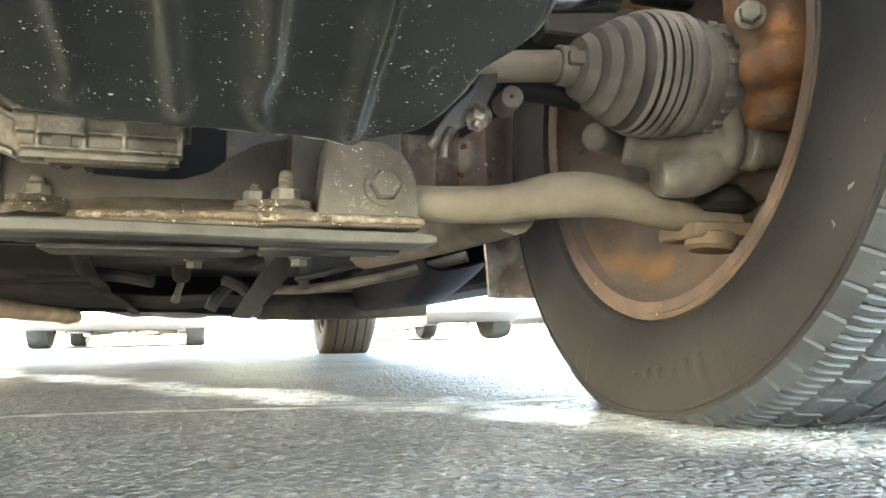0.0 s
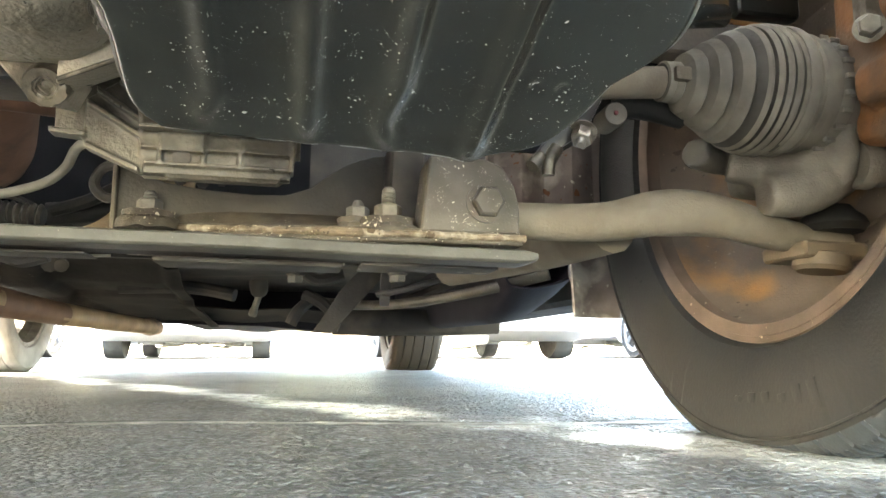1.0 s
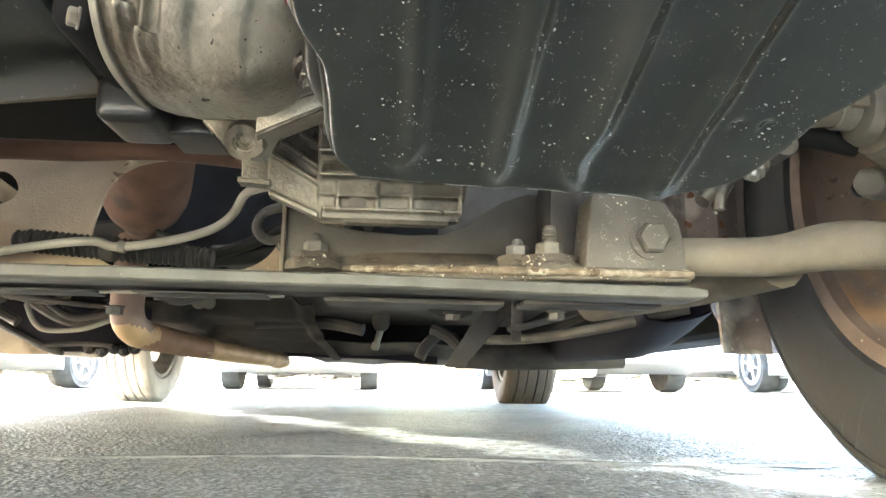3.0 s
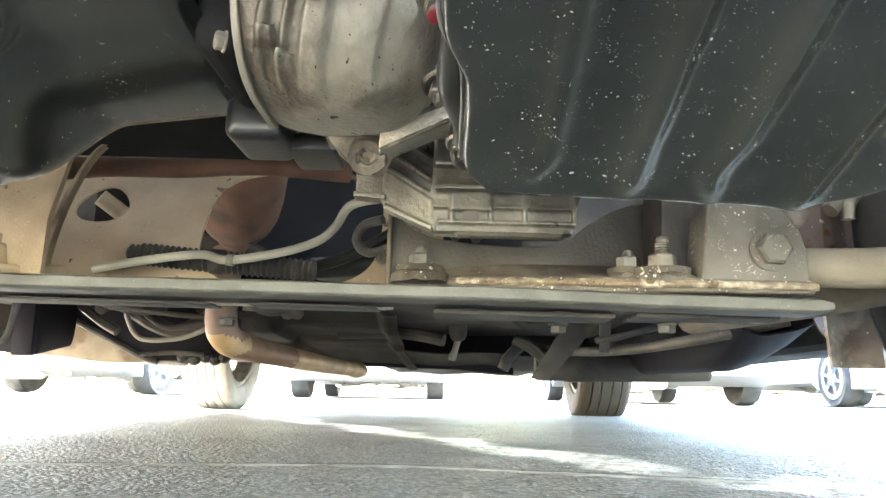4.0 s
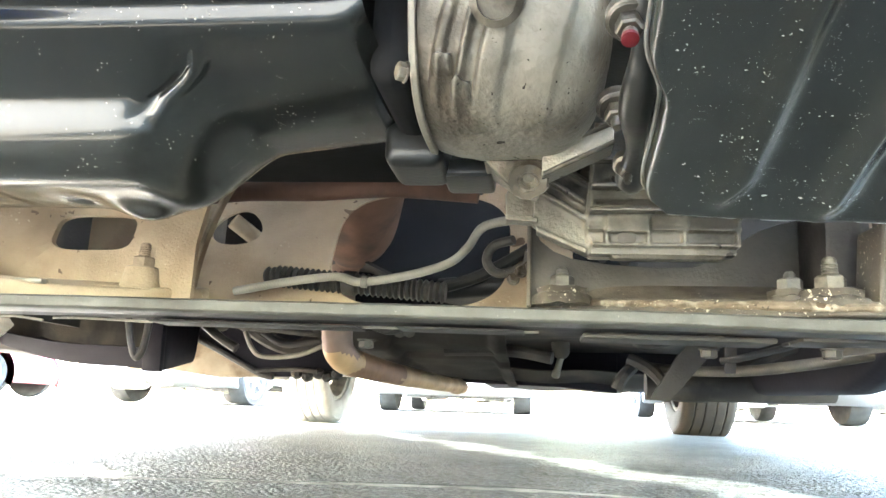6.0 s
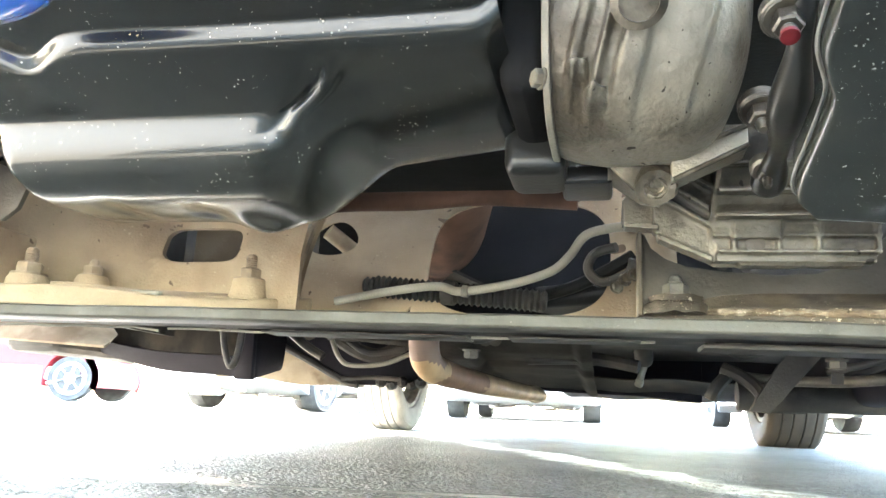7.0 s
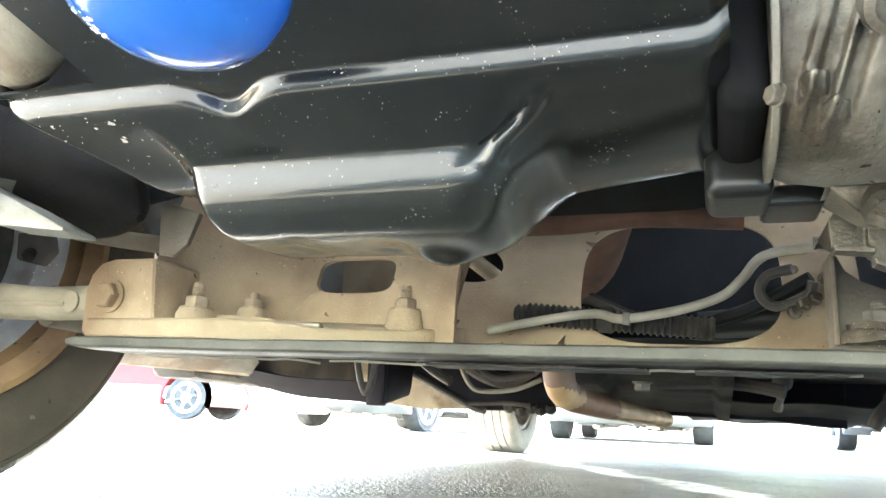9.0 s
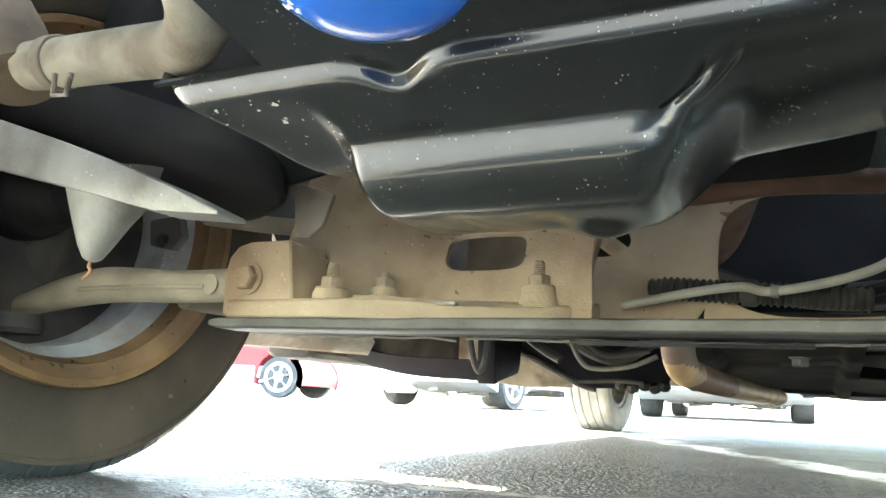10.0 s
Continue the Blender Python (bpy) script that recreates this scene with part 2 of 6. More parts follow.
REDDOT = material("red_mark_paint", (0.085, 0.008, 0.012), 0.5, 0, 0.2, 90, 600, 0.1)
CHIPWHITE = material("bare_primer_chip", (0.62, 0.63, 0.64), 0.6, 0, 0.15, 200, 600, 0.1)
COUPLING = material("brown_dusty_coupling", (0.085, 0.065, 0.045), 0.7, 0, 0.3, 30, 400, 0.2)
ALUBAR = material("dull_alloy_bar", (0.21, 0.21, 0.195), 0.5, 0.2, 0.2, 20, 300, 0.25, second=(0.13, 0.125, 0.11), amount=0.35, spots=[((0.45, 0.44, 0.4), 160, 0.35)])
HOSE = material("dusty_hose", (0.2, 0.185, 0.145), 0.8, 0, 0.2, 30, 400, 0.25, second=(0.12, 0.1, 0.075), amount=0.45)
WALLGREY = material("dull_grey_brown_steel", (0.088, 0.08, 0.067), 0.6, 0, 0.25, 20, 300, 0.3, second=(0.058, 0.049, 0.039), amount=0.45, spread=0.25)
PANELGREEN = material("dull_grey_green_panel", (0.085, 0.092, 0.082), 0.6, 0, 0.25, 12, 300, 0.2, second=(0.05, 0.054, 0.048), amount=0.4, spread=0.25)
ARCH = material("mottled_arch_panel", (0.13, 0.105, 0.092), 0.5, 0.3, 0.3, 30, 300, 0.3, second=(0.3, 0.265, 0.23), amount=0.38, spread=0.12, spots=[((0.4, 0.36, 0.31), 90, 0.4), ((0.14, 0.06, 0.03), 70, 0.35)])
# pale colour for painted highlights on the glossy pan's edges
EDGEGLINT = material("edge_glint", (0.3, 0.3, 0.285), 0.3, 0.6, 0.2, 60, 400, 0.1, second=(0.08, 0.08, 0.075), amount=0.45, spread=0.2)
# far cars' undersides paled: glare from the bright lot put into the colour
UNDERGREY = material("glare_pale_underbody", (0.6, 0.58, 0.54), 0.8, 0, 0.35, 6, 100, 0.2, second=(0.3, 0.285, 0.27), amount=0.4)
LINER = material("dusty_liner", (0.36, 0.3, 0.225), 0.75, 0, 0.2, 25, 400, 0.2, second=(0.22, 0.17, 0.12), amount=0.4)
SILVER = material("silver_body_paint", (0.45, 0.46, 0.47), 0.3, 0.4, 0.05, 10, 200, 0.0)
WHITE = material("white_body_paint", (0.75, 0.75, 0.74), 0.3, 0.0, 0.04, 10, 200, 0.0)
BODYRED = material("red_body_paint", (0.3, 0.025, 0.028), 0.3, 0.1, 0.05, 10, 200, 0.0)
GREYPLASTIC = material("grey_cladding", (0.42, 0.42, 0.43), 0.5, 0, 0.1, 10, 200, 0.05)
GLASSDARK = material("dark_car_glass", (0.02, 0.022, 0.025), 0.08, 0, 0.05, 4, 40, 0.0)
WHEELSILVER = material("silver_alloy_wheel", (0.3, 0.3, 0.3), 0.4, 0.5, 0.05, 10, 200, 0.0)
WHEELBRIGHT = material("bright_alloy_wheel", (0.3, 0.3, 0.3), 0.5, 0.1, 0.05, 10, 200, 0.0)
FARTYRE = material("dusty_grey_tyre", (0.05, 0.049, 0.047), 0.8, 0, 0.3, 10, 200, 0.1, second=(0.08, 0.078, 0.075), amount=0.4, spread=0.3)
SEAM = material("dusty_joint_filler", (0.36, 0.33, 0.275), 0.5, 0, 0.4, 40, 300, 0.5, second=(0.14, 0.128, 0.108), amount=0.45, spread=0.2, spots=[((0.08, 0.074, 0.063), 120, 0.5)])


# ---- building helpers ----
def part(name, bm, mat, parent=None, label="", smooth=35):
    """Links a bmesh as one mesh object under a thing or a part."""
    me = bpy.data.meshes.new(name)
    bmesh.ops.recalc_face_normals(bm, faces=bm.faces)
    bm.to_mesh(me)
    bm.free()
    me.materials.append(mat)
    if smooth:
        me.shade_smooth()
        me.set_sharp_from_angle(angle=radians(smooth))
    ob = new(name, me)
    ob.parent = parent
    if label:
        ob["label"] = label
    return ob


def bevel(bm, w, seg=2, edges=None):
    if w:
        sharp = [e for e in (edges or bm.edges) if len(e.link_faces) == 2 and e.calc_face_angle(0) > 0.5]
        bmesh.ops.bevel(bm, geom=sharp, offset=w, segments=seg, affect="EDGES", profile=0.6, clamp_overlap=True)
    return bm


def box(a, b, w=0.0, seg=2, bm=None):
    bm2 = bmesh.new()
    bmesh.ops.create_cube(bm2, size=1, matrix=Matrix.Translation([(p + q) / 2 for p, q in zip(a, b)]) @ Matrix.Diagonal([abs(q - p) for p, q in zip(a, b)] + [1]))
    bevel(bm2, w, seg)
    return join(bm, bm2)


def join(bm, other, m=None):
    """Adds other to bm (or returns it alone), moved by m."""
    if m is not None:
        bmesh.ops.transform(other, matrix=m, verts=other.verts)
    if bm is None:
        return other
    me = bpy.data.meshes.new("t")
    other.to_mesh(me)
    other.free()
    bm.from_mesh(me)
    bpy.data.meshes.remove(me)
    return bm


def prism(pts, axis, a, b, w=0.0, seg=2, bm=None):
    """A polygon, given in the two other axes, pushed from a to b along the axis."""
    bm2 = bmesh.new()
    n = "xyz".index(axis)

    def at(p, v):
        c = list(p)
        c.insert(n, v)
        return c

    lo = [bm2.verts.new(at(p, a)) for p in pts]
    hi = [bm2.verts.new(at(p, b)) for p in pts]
    bm2.faces.new(lo)
    bm2.faces.new(hi[::-1])
    for i in range(len(pts)):
        j = (i + 1) % len(pts)
        bm2.faces.new((lo[i], hi[i], hi[j], lo[j]))
    bmesh.ops.recalc_face_normals(bm2, faces=bm2.faces)
    bevel(bm2, w, seg)
    return join(bm, bm2)


def curve(pts, n=8):
    """A smooth line through the points."""
    P = [Vector(p) for p in pts]
    out = []
    for i in range(len(P) - 1):
        a, b, c, d = P[max(i - 1, 0)], P[i], P[i + 1], P[min(i + 2, len(P) - 1)]
        for k in range(n):
            t = k / n
            out.append(0.5 * ((2 * b) + (c - a) * t + (2 * a - 5 * b + 4 * c - d) * t * t + (3 * b - a - 3 * c + d) * t ** 3))
    out.append(P[-1])
    return out


def tube(pts, r, seg=12, n=8, bm=None, flat=1.0, smooth=True):
    """A tube along a smooth line; r is a radius or a function of the share of the way. flat squeezes it in height."""
    bm2 = bmesh.new()
    line = curve(pts, n) if smooth else [Vector(p) for p in pts]
    rings, up = [], Vector((0, 0, 1))
    for i, p in enumerate(line):
        d = (line[min(i + 1, len(line) - 1)] - line[max(i - 1, 0)]).normalized()
        if abs(d.dot(up)) > 0.95:
            up = Vector((0, 1, 0))
        s = d.cross(up).normalized()
        u = s.cross(d).normalized()
        up = u
        rad = r(i / (len(line) - 1)) if callable(r) else r
        rings.append([bm2.verts.new(p + rad * (math.cos(a) * s + flat * math.sin(a) * u)) for a in [2 * math.pi * k / seg for k in range(seg)]])
    for a, b in zip(rings, rings[1:]):
        for k in range(seg):
            bm2.faces.new((a[k], a[(k + 1) % seg], b[(k + 1) % seg], b[k]))
    bm2.faces.new(rings[0][::-1])
    bm2.faces.new(rings[-1])
    return join(bm, bm2)


def lathe(profile, origin, axis, seg=32, bm=None, caps=True):
    """Turns (radius, height) pairs about an axis through origin; heights run along it."""
    bm2 = bmesh.new()
    rot = Vector((0, 0, 1)).rotation_difference(Vector(axis).normalized()).to_matrix().to_4x4()
    m = Matrix.Translation(origin) @ rot
    rings = []
    for r, h in profile:
        if r < 1e-6:
            rings.append([bm2.verts.new(m @ Vector((0, 0, h)))])
        else:
            rings.append([bm2.verts.new(m @ Vector((r * math.cos(a), r * math.sin(a), h))) for a in [2 * math.pi * k / seg for k in range(seg)]])
    for a, b in zip(rings, rings[1:]):
        for k in range(seg):
            j = (k + 1) % seg
            if len(a) == 1 and len(b) > 1:
                bm2.faces.new((a[0], b[k], b[j]))
            elif len(b) == 1 and len(a) > 1:
                bm2.faces.new((a[k], a[j], b[0]))
            elif len(a) > 1:
                bm2.faces.new((a[k], a[j], b[j], b[k]))
    if caps and len(rings[0]) > 2:
        bm2.faces.new(rings[0][::-1])
    if caps and len(rings[-1]) > 2:
        bm2.faces.new(rings[-1])
    return join(bm, bm2)


def sheet(f, nu, nv, thick=0.002, bm=None):
    """A pressed sheet: f(u, v) gives its outer face for u, v from 0 to 1; it has a thickness."""
    bm2 = bmesh.new()
    g = [[bm2.verts.new(f(i / nu, j / nv)) for j in range(nv + 1)] for i in range(nu + 1)]
    for i in range(nu):
        for j in range(nv):
            bm2.faces.new((g[i][j], g[i + 1][j], g[i + 1][j + 1], g[i][j + 1]))
    bmesh.ops.recalc_face_normals(bm2, faces=bm2.faces)
    if thick:
        bmesh.ops.solidify(bm2, geom=bm2.faces[:], thickness=thick)
    return join(bm, bm2)


def cast(ob, voxel=0.0025, rounds=4):
    """Melts the pieces of a part into one rounded casting."""
    m = ob.modifiers.new("cast", "REMESH")
    m.mode, m.voxel_size, m.use_smooth_shade = "VOXEL", voxel, True
    m = ob.modifiers.new("soft", "SMOOTH")
    m.factor, m.iterations = 0.5, rounds
    return ob


def smoothstep(a, b, x):
    t = min(1, max(0, (x - a) / (b - a)))
    return t * t * (3 - 2 * t)


def hexbolt(name, at, axis, size, mat, parent, stud=0.0, washer=1.35, height=0.55, label=""):
    """A hexagon head or nut of that width across, on a washer, with a stud that stands out of it."""
    r = size / math.sqrt(3)
    h = size * height
    bm = lathe([(size * washer / 2, 0), (size * washer / 2, size * 0.1), (size * 0.55, size * 0.14)], at, axis, 24)
    lathe([(r, size * 0.1), (r, h), (r * 0.84, h + size * 0.09)], at, axis, 6, bm)
    if stud:
        prof = [(size * 0.31, h)]
        k = int(stud / 0.0018)
        for i in range(k):
            prof += [(size * 0.31, h + i * 0.0018), (size * 0.27, h + i * 0.0018 + 0.0009)]
        prof += [(size * 0.27, h + stud), (size * 0.18, h + stud + 0.002)]
        lathe(prof, at, axis, 16, bm)
    return part(name, bm, mat, parent, label)


# ---- the ground ----
def asphalt():
    """Worn asphalt: dark binder between small pale stones, paler and smoother in a slanting trail."""
    m = bpy.data.materials.new("worn_asphalt")
    m.use_nodes = True
    t = m.node_tree
    n, link = t.nodes, t.links.new
    b = n["Principled BSDF"]
    co = n.new("ShaderNodeTexCoord")

    def noise_at(scale, detail=4.0, rough=0.6):
        x = n.new("ShaderNodeTexNoise")
        x.inputs["Scale"].default_value, x.inputs["Detail"].default_value, x.inputs["Roughness"].default_value = scale, detail, rough
        link(co.outputs["Object"], x.inputs["Vector"])
        return x.outputs["Fac"]

    def math_node(op, a, c=None, clamp=False):
        x = n.new("ShaderNodeMath")
        x.operation, x.use_clamp = op, clamp
        for k, v in enumerate((a, c)):
            if v is None:
                continue
            if isinstance(v, (int, float)):
                x.inputs[k].default_value = v
            else:
                link(v, x.inputs[k])
        return x.outputs[0]

    def ramp(v, a, c, lo=0.0, hi=1.0):
        x = n.new("ShaderNodeMapRange")
        x.interpolation_type = "SMOOTHSTEP"
        x.inputs[1].default_value, x.inputs[2].default_value, x.inputs[3].default_value, x.inputs[4].default_value = a, c, lo, hi
        link(v, x.inputs[0])
        return x.outputs[0]

    def mix(f, a, c):
        x = n.new("ShaderNodeMixRGB")
        link(f, x.inputs[0])
        for k, v in ((1, a), (2, c)):
            if isinstance(v, tuple):
                x.inputs[k].default_value = (*v, 1)
            else:
                link(v, x.inputs[k])
        return x.outputs[0]

    cell = n.new("ShaderNodeTexVoronoi")
    cell.inputs["Scale"].default_value = 165
    link(co.outputs["Object"], cell.inputs["Vector"])
    stones = ramp(cell.outputs["Distance"], 0.25, 0.6, 1.0, 0.0)
    big, mid, fine = noise_at(2.2), noise_at(23), noise_at(420)
    tone = mix(ramp(mid, 0.3, 0.7), (0.085, 0.078, 0.066), (0.18, 0.166, 0.142))
    tone = mix(math_node("MULTIPLY", stones, ramp(fine, 0.35, 0.65)), tone, (0.33, 0.316, 0.285))
    tone = mix(ramp(big, 0.42, 0.65, 0.0, 0.55), tone, (0.065, 0.062, 0.056))
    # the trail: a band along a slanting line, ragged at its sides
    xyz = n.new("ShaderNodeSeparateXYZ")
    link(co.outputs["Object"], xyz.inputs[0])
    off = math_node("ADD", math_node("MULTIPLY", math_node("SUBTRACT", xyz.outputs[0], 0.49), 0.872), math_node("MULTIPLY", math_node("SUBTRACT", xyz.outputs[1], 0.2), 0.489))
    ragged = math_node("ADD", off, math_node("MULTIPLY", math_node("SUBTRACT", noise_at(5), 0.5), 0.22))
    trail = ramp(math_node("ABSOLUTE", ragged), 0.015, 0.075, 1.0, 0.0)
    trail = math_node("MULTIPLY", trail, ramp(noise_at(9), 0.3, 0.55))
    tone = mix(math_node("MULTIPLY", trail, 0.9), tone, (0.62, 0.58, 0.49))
    link(tone, b.inputs["Base Color"])
    rough = math_node("SUBTRACT", ramp(mid, 0.3, 0.7, 0.42, 0.62), math_node("MULTIPLY", trail, 0.26))
    link(rough, b.inputs["Roughness"])
    b.inputs["Specular IOR Level"].default_value = 0.25
    height = math_node("ADD", math_node("MULTIPLY", stones, 1.0), math_node("ADD", math_node("MULTIPLY", fine, 0.5), math_node("MULTIPLY", noise_at(95), 2.0)))
    bump = n.new("ShaderNodeBump")
    bump.inputs["Strength"].default_value, bump.inputs["Distance"].default_value = 1.0, 0.0043
    link(height, bump.inputs["Height"])
    link(bump.outputs[0], b.inputs["Normal"])
    return m


def build_ground():
    def steps(a, b, d, far):
        inner = list(np.arange(a, b, d))
        return [-far, -60.0, -15.0, -5.0, a - 1.5, a - 0.4, a - 0.1] + inner + [b + 0.1, b + 0.4, b + 1.5, 6.0, 15.0, 60.0, far]

    xs, ys = steps(-0.8, 0.9, 0.0042, 400.0), steps(-0.36, 0.74, 0.0044, 500.0)
    bm = bmesh.new()
    grid = []
    for x in xs:
        row = []
        for y in ys:
            k = smoothstep(-0.9, -0.75, x) * smoothstep(1.0, 0.85, x) * smoothstep(-0.4, -0.34, y) * smoothstep(0.76, 0.62, y)
            z = 0.0
            if k > 0:
                z = k * (0.0006 * noise.noise((x * 75, y * 75, 0)) + 0.0011 * noise.noise((x * 118, y * 118, 7)) + 0.0008 * noise.noise((x * 14, y * 14, 3)))
            row.append(bm.verts.new((x, y, z)))
        grid.append(row)
    for a, b in zip(grid, grid[1:]):
        for k in range(len(ys) - 1):
            bm.faces.new((a[k], b[k], b[k + 1], a[k + 1]))
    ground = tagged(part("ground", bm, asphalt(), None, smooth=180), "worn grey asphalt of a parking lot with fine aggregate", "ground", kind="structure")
    # the joint: a low ragged bead of filler with a crack beside it
    joint = [(-1.6, 0.12), (-0.9, 0.18), (-0.5, 0.21), (-0.247, 0.235), (0.112, 0.29), (0.31, 0.254), (0.492, 0.206), (0.662, 0.2), (1.0, 0.19), (1.8, 0.17)]
    for name, shift, w, h, mat in (("pavement_joint", 0.0, 0.014, 0.001, SEAM), ("pavement_crack", 0.019, 0.0012, 0.0008, DARK)):
        line = curve([(x, y + shift, 0) for x, y in joint], 24)
        bm = bmesh.new()
        rows = []
        for i, p in enumerate(line):
            wob = 0.4 * noise.noise((p.x * 14, p.y * 14, shift * 50))
            wid = w * (0.75 + 0.7 * noise.noise((p.x * 30, 5.0, shift * 90)))
            y = p.y + 0.012 * wob
            rows.append([bm.verts.new((p.x, y - wid, 0.0005)), bm.verts.new((p.x, y - wid * 0.5, h)), bm.verts.new((p.x, y + wid * 0.5, h)), bm.verts.new((p.x, y + wid, 0.0005))])
        for i, (a, c) in enumerate(zip(rows, rows[1:])):
            if mat is DARK and noise.noise((line[i].x * 7, 2.0, 9.0)) < -0.08:
                continue
            for k in range(3):
                bm.faces.new((a[k], c[k], c[k + 1], a[k + 1]))
        tagged(part(name, bm, mat, None), "dusty filled joint across the asphalt" if mat is SEAM else "dark crack along the asphalt joint", "pavement joint", kind="structure")


build_ground()

# ---- the car ----
car = new("car")
car.matrix_world = LEAN
tagged(car, "silver hatchback seen from below with dusty underbody and rusty wheels", "car")


def tyre_mesh(centre, side, R, w, rr, ground, blocks):
    """A tyre about the x axis, with its tread cut by grooves and its foot flattened on the ground. side: +1 or -1, the car's outer side."""
    wall = [(rr - 0.002, -0.36), (rr + 0.004, -0.42), (rr + 0.006, -0.445), (rr + 0.02, -0.485), (rr + 0.042, -0.505), (R - 0.032, -0.5), (R - 0.0225, -0.487), (R - 0.022, -0.492), (R - 0.0205, -0.492), (R - 0.02, -0.484), (R - 0.0175, -0.481), (R - 0.0165, -0.483), (R - 0.015, -0.478), (R - 0.012, -0.46), (R - 0.007, -0.43)]
    tread = [(R - 0.004 * abs(s) ** 2.5, s * 0.4) for s in [k / 20 - 1 for k in range(41)]]
    prof = wall + tread + [(r, -h) for r, h in wall[::-1]]
    n0 = len(wall)
    seg = 936 if blocks else 160
    bm = bmesh.new()
    rings = []
    cx, cy, cz = centre
    for i in range(seg):
        a = 2 * math.pi * i / seg
        ring = []
        for j, (r, h) in enumerate(prof):
            cut = 0.0
            if n0 <= j < n0 + 41:
                k = j - n0
                if blocks:
                    away = abs(k - 20)
                    turn = i + int(8 * math.sin(min(1.0, away / 12) * 1.57)) + (6 if k > 20 else 0)
                    if away in (0, 7, 15):
                        cut = 0.0035
                    elif 7 < away < 15 and turn % 12 == 0:
                        cut = 0.0035
                    elif away > 15 and turn % 12 in (0, 4, 8):
                        cut = 0.0028
                    elif 7 < away < 15 and turn % 12 == 6 and away % 3:
                        cut = 0.001
                    elif away < 7 and turn % 18 == 0:
                        cut = 0.003
                elif k in (6, 15, 25, 34):
                    cut = 0.004
            elif blocks and (n0 - 3 <= j < n0 or n0 + 41 <= j < n0 + 44) and (i + 8) % 12 == 0:
                cut = 0.002
            deep = cut > 0.002
            r -= cut
            y, z = cy + r * math.sin(a), cz - r * math.cos(a)
            x = cx + side * h * w
            if z < ground + 0.03:
                x += 0.006 * smoothstep(ground + 0.05, ground - 0.01, z) * (1 if h > 0 else -1) * side * min(1, abs(h) * 2.2)
            ring.append(bm.verts.new((x, y, max(z, ground + (0.003 if deep else 0)))))
        rings.append(ring)
    for a, b in zip(rings, rings[1:] + rings[:1]):
        for k in range(len(prof) - 1):
            bm.faces.new((a[k], b[k], b[k + 1], a[k + 1])).material_index = int(blocks and n0 - 4 <= k < n0 + 44)
    return bm


def wheel(centre, side, ground, rim_mat, blocks, R=0.281, w=0.187, rr=0.186, tread_label="", name_label="", spokes=9, spoke_mat=None, lip_mat=None, tyre_mat=None, dished=False):
    """A wheel: barrel with lips, hub, spokes towards the outer side, tyre."""
    dish = [(rr - 0.006, -0.41 * w), (rr + 0.003, -0.42 * w), (rr + 0.004, -0.405 * w), (rr - 0.001, -0.39 * w), (rr - 0.005, -0.33 * w), (rr - 0.01, -0.24 * w), (rr - 0.018, -0.15 * w), (rr - 0.03, -0.07 * w), (rr - 0.05, -0.01 * w), (rr - 0.08, 0.04 * w), (0.06, 0.07 * w), (0.06, 0.3 * w), (rr - 0.02, 0.3 * w), (rr - 0.01, 0.36 * w), (rr + 0.004, 0.41 * w)]
    lip = dish if dished else [(rr - 0.006, -0.41 * w), (rr + 0.003, -0.42 * w), (rr + 0.004, -0.405 * w), (rr - 0.001, -0.39 * w), (rr - 0.003, -0.34 * w), (rr - 0.009, -0.3 * w), (rr - 0.011, -0.22 * w), (rr - 0.03, -0.1 * w), (rr - 0.032, 0.2 * w), (rr - 0.012, 0.3 * w), (rr - 0.01, 0.36 * w), (rr + 0.004, 0.41 * w)]
    inner = [(r - 0.005, h) for r, h in lip[::-1]]
    bm = lathe(lip + inner, centre, (side, 0, 0), 96)
    for f in [f for f in bm.faces if len(f.verts) > 8]:
        bm.faces.remove(f)
    for f in bm.faces:
        c = f.calc_center_median() - Vector(centre)
        f.material_index = int(dished and math.hypot(c.y, c.z) > rr - 0.0085)
    rim = part("wheel", bm, rim_mat, car, name_label)
    if dished:
        rim.data.materials.append(RIMEDGE)
    if lip_mat:
        part("rim_lip", lathe([(rr - 0.024, -0.28 * w), (rr - 0.019, -0.33 * w), (rr - 0.0175, -0.38 * w), (rr - 0.0135, -0.392 * w), (rr - 0.0105, -0.425 * w), (rr - 0.0055, -0.44 * w), (rr - 0.003, -0.462 * w), (rr + 0.0045, -0.468 * w), (rr + 0.0065, -0.44 * w)], centre, (side, 0, 0), 96, caps=False), lip_mat, rim, "rust-brown rim lip")
    part("hub", lathe([(0.0, 0.24 * w), (0.05, 0.24 * w), (0.062, 0.28 * w), (0.062, 0.36 * w), (0, 0.38 * w)], centre, (side, 0, 0), 40), spoke_mat or rim_mat, rim)
    for k in range(spokes):
        a = 2 * math.pi * (k + 0.5) / spokes
        d = Vector((0, math.sin(a), math.cos(a)))
        c = Vector(centre) + Vector((side * 0.31 * w, 0, 0))
        part("spoke", tube([c + d * 0.045, c + d * 0.1, c + d * (rr - 0.02)], lambda t: 0.03 - 0.004 * t, 10, 3, None, flat=0.45), spoke_mat or rim_mat, rim)
    tyre = part("tyre", tyre_mesh(centre, side, R, w, rr + 0.001, ground, blocks), tyre_mat or RUBBER, rim, tread_label)
    if blocks:
        tyre.data.materials.append(TREAD)
    return rim


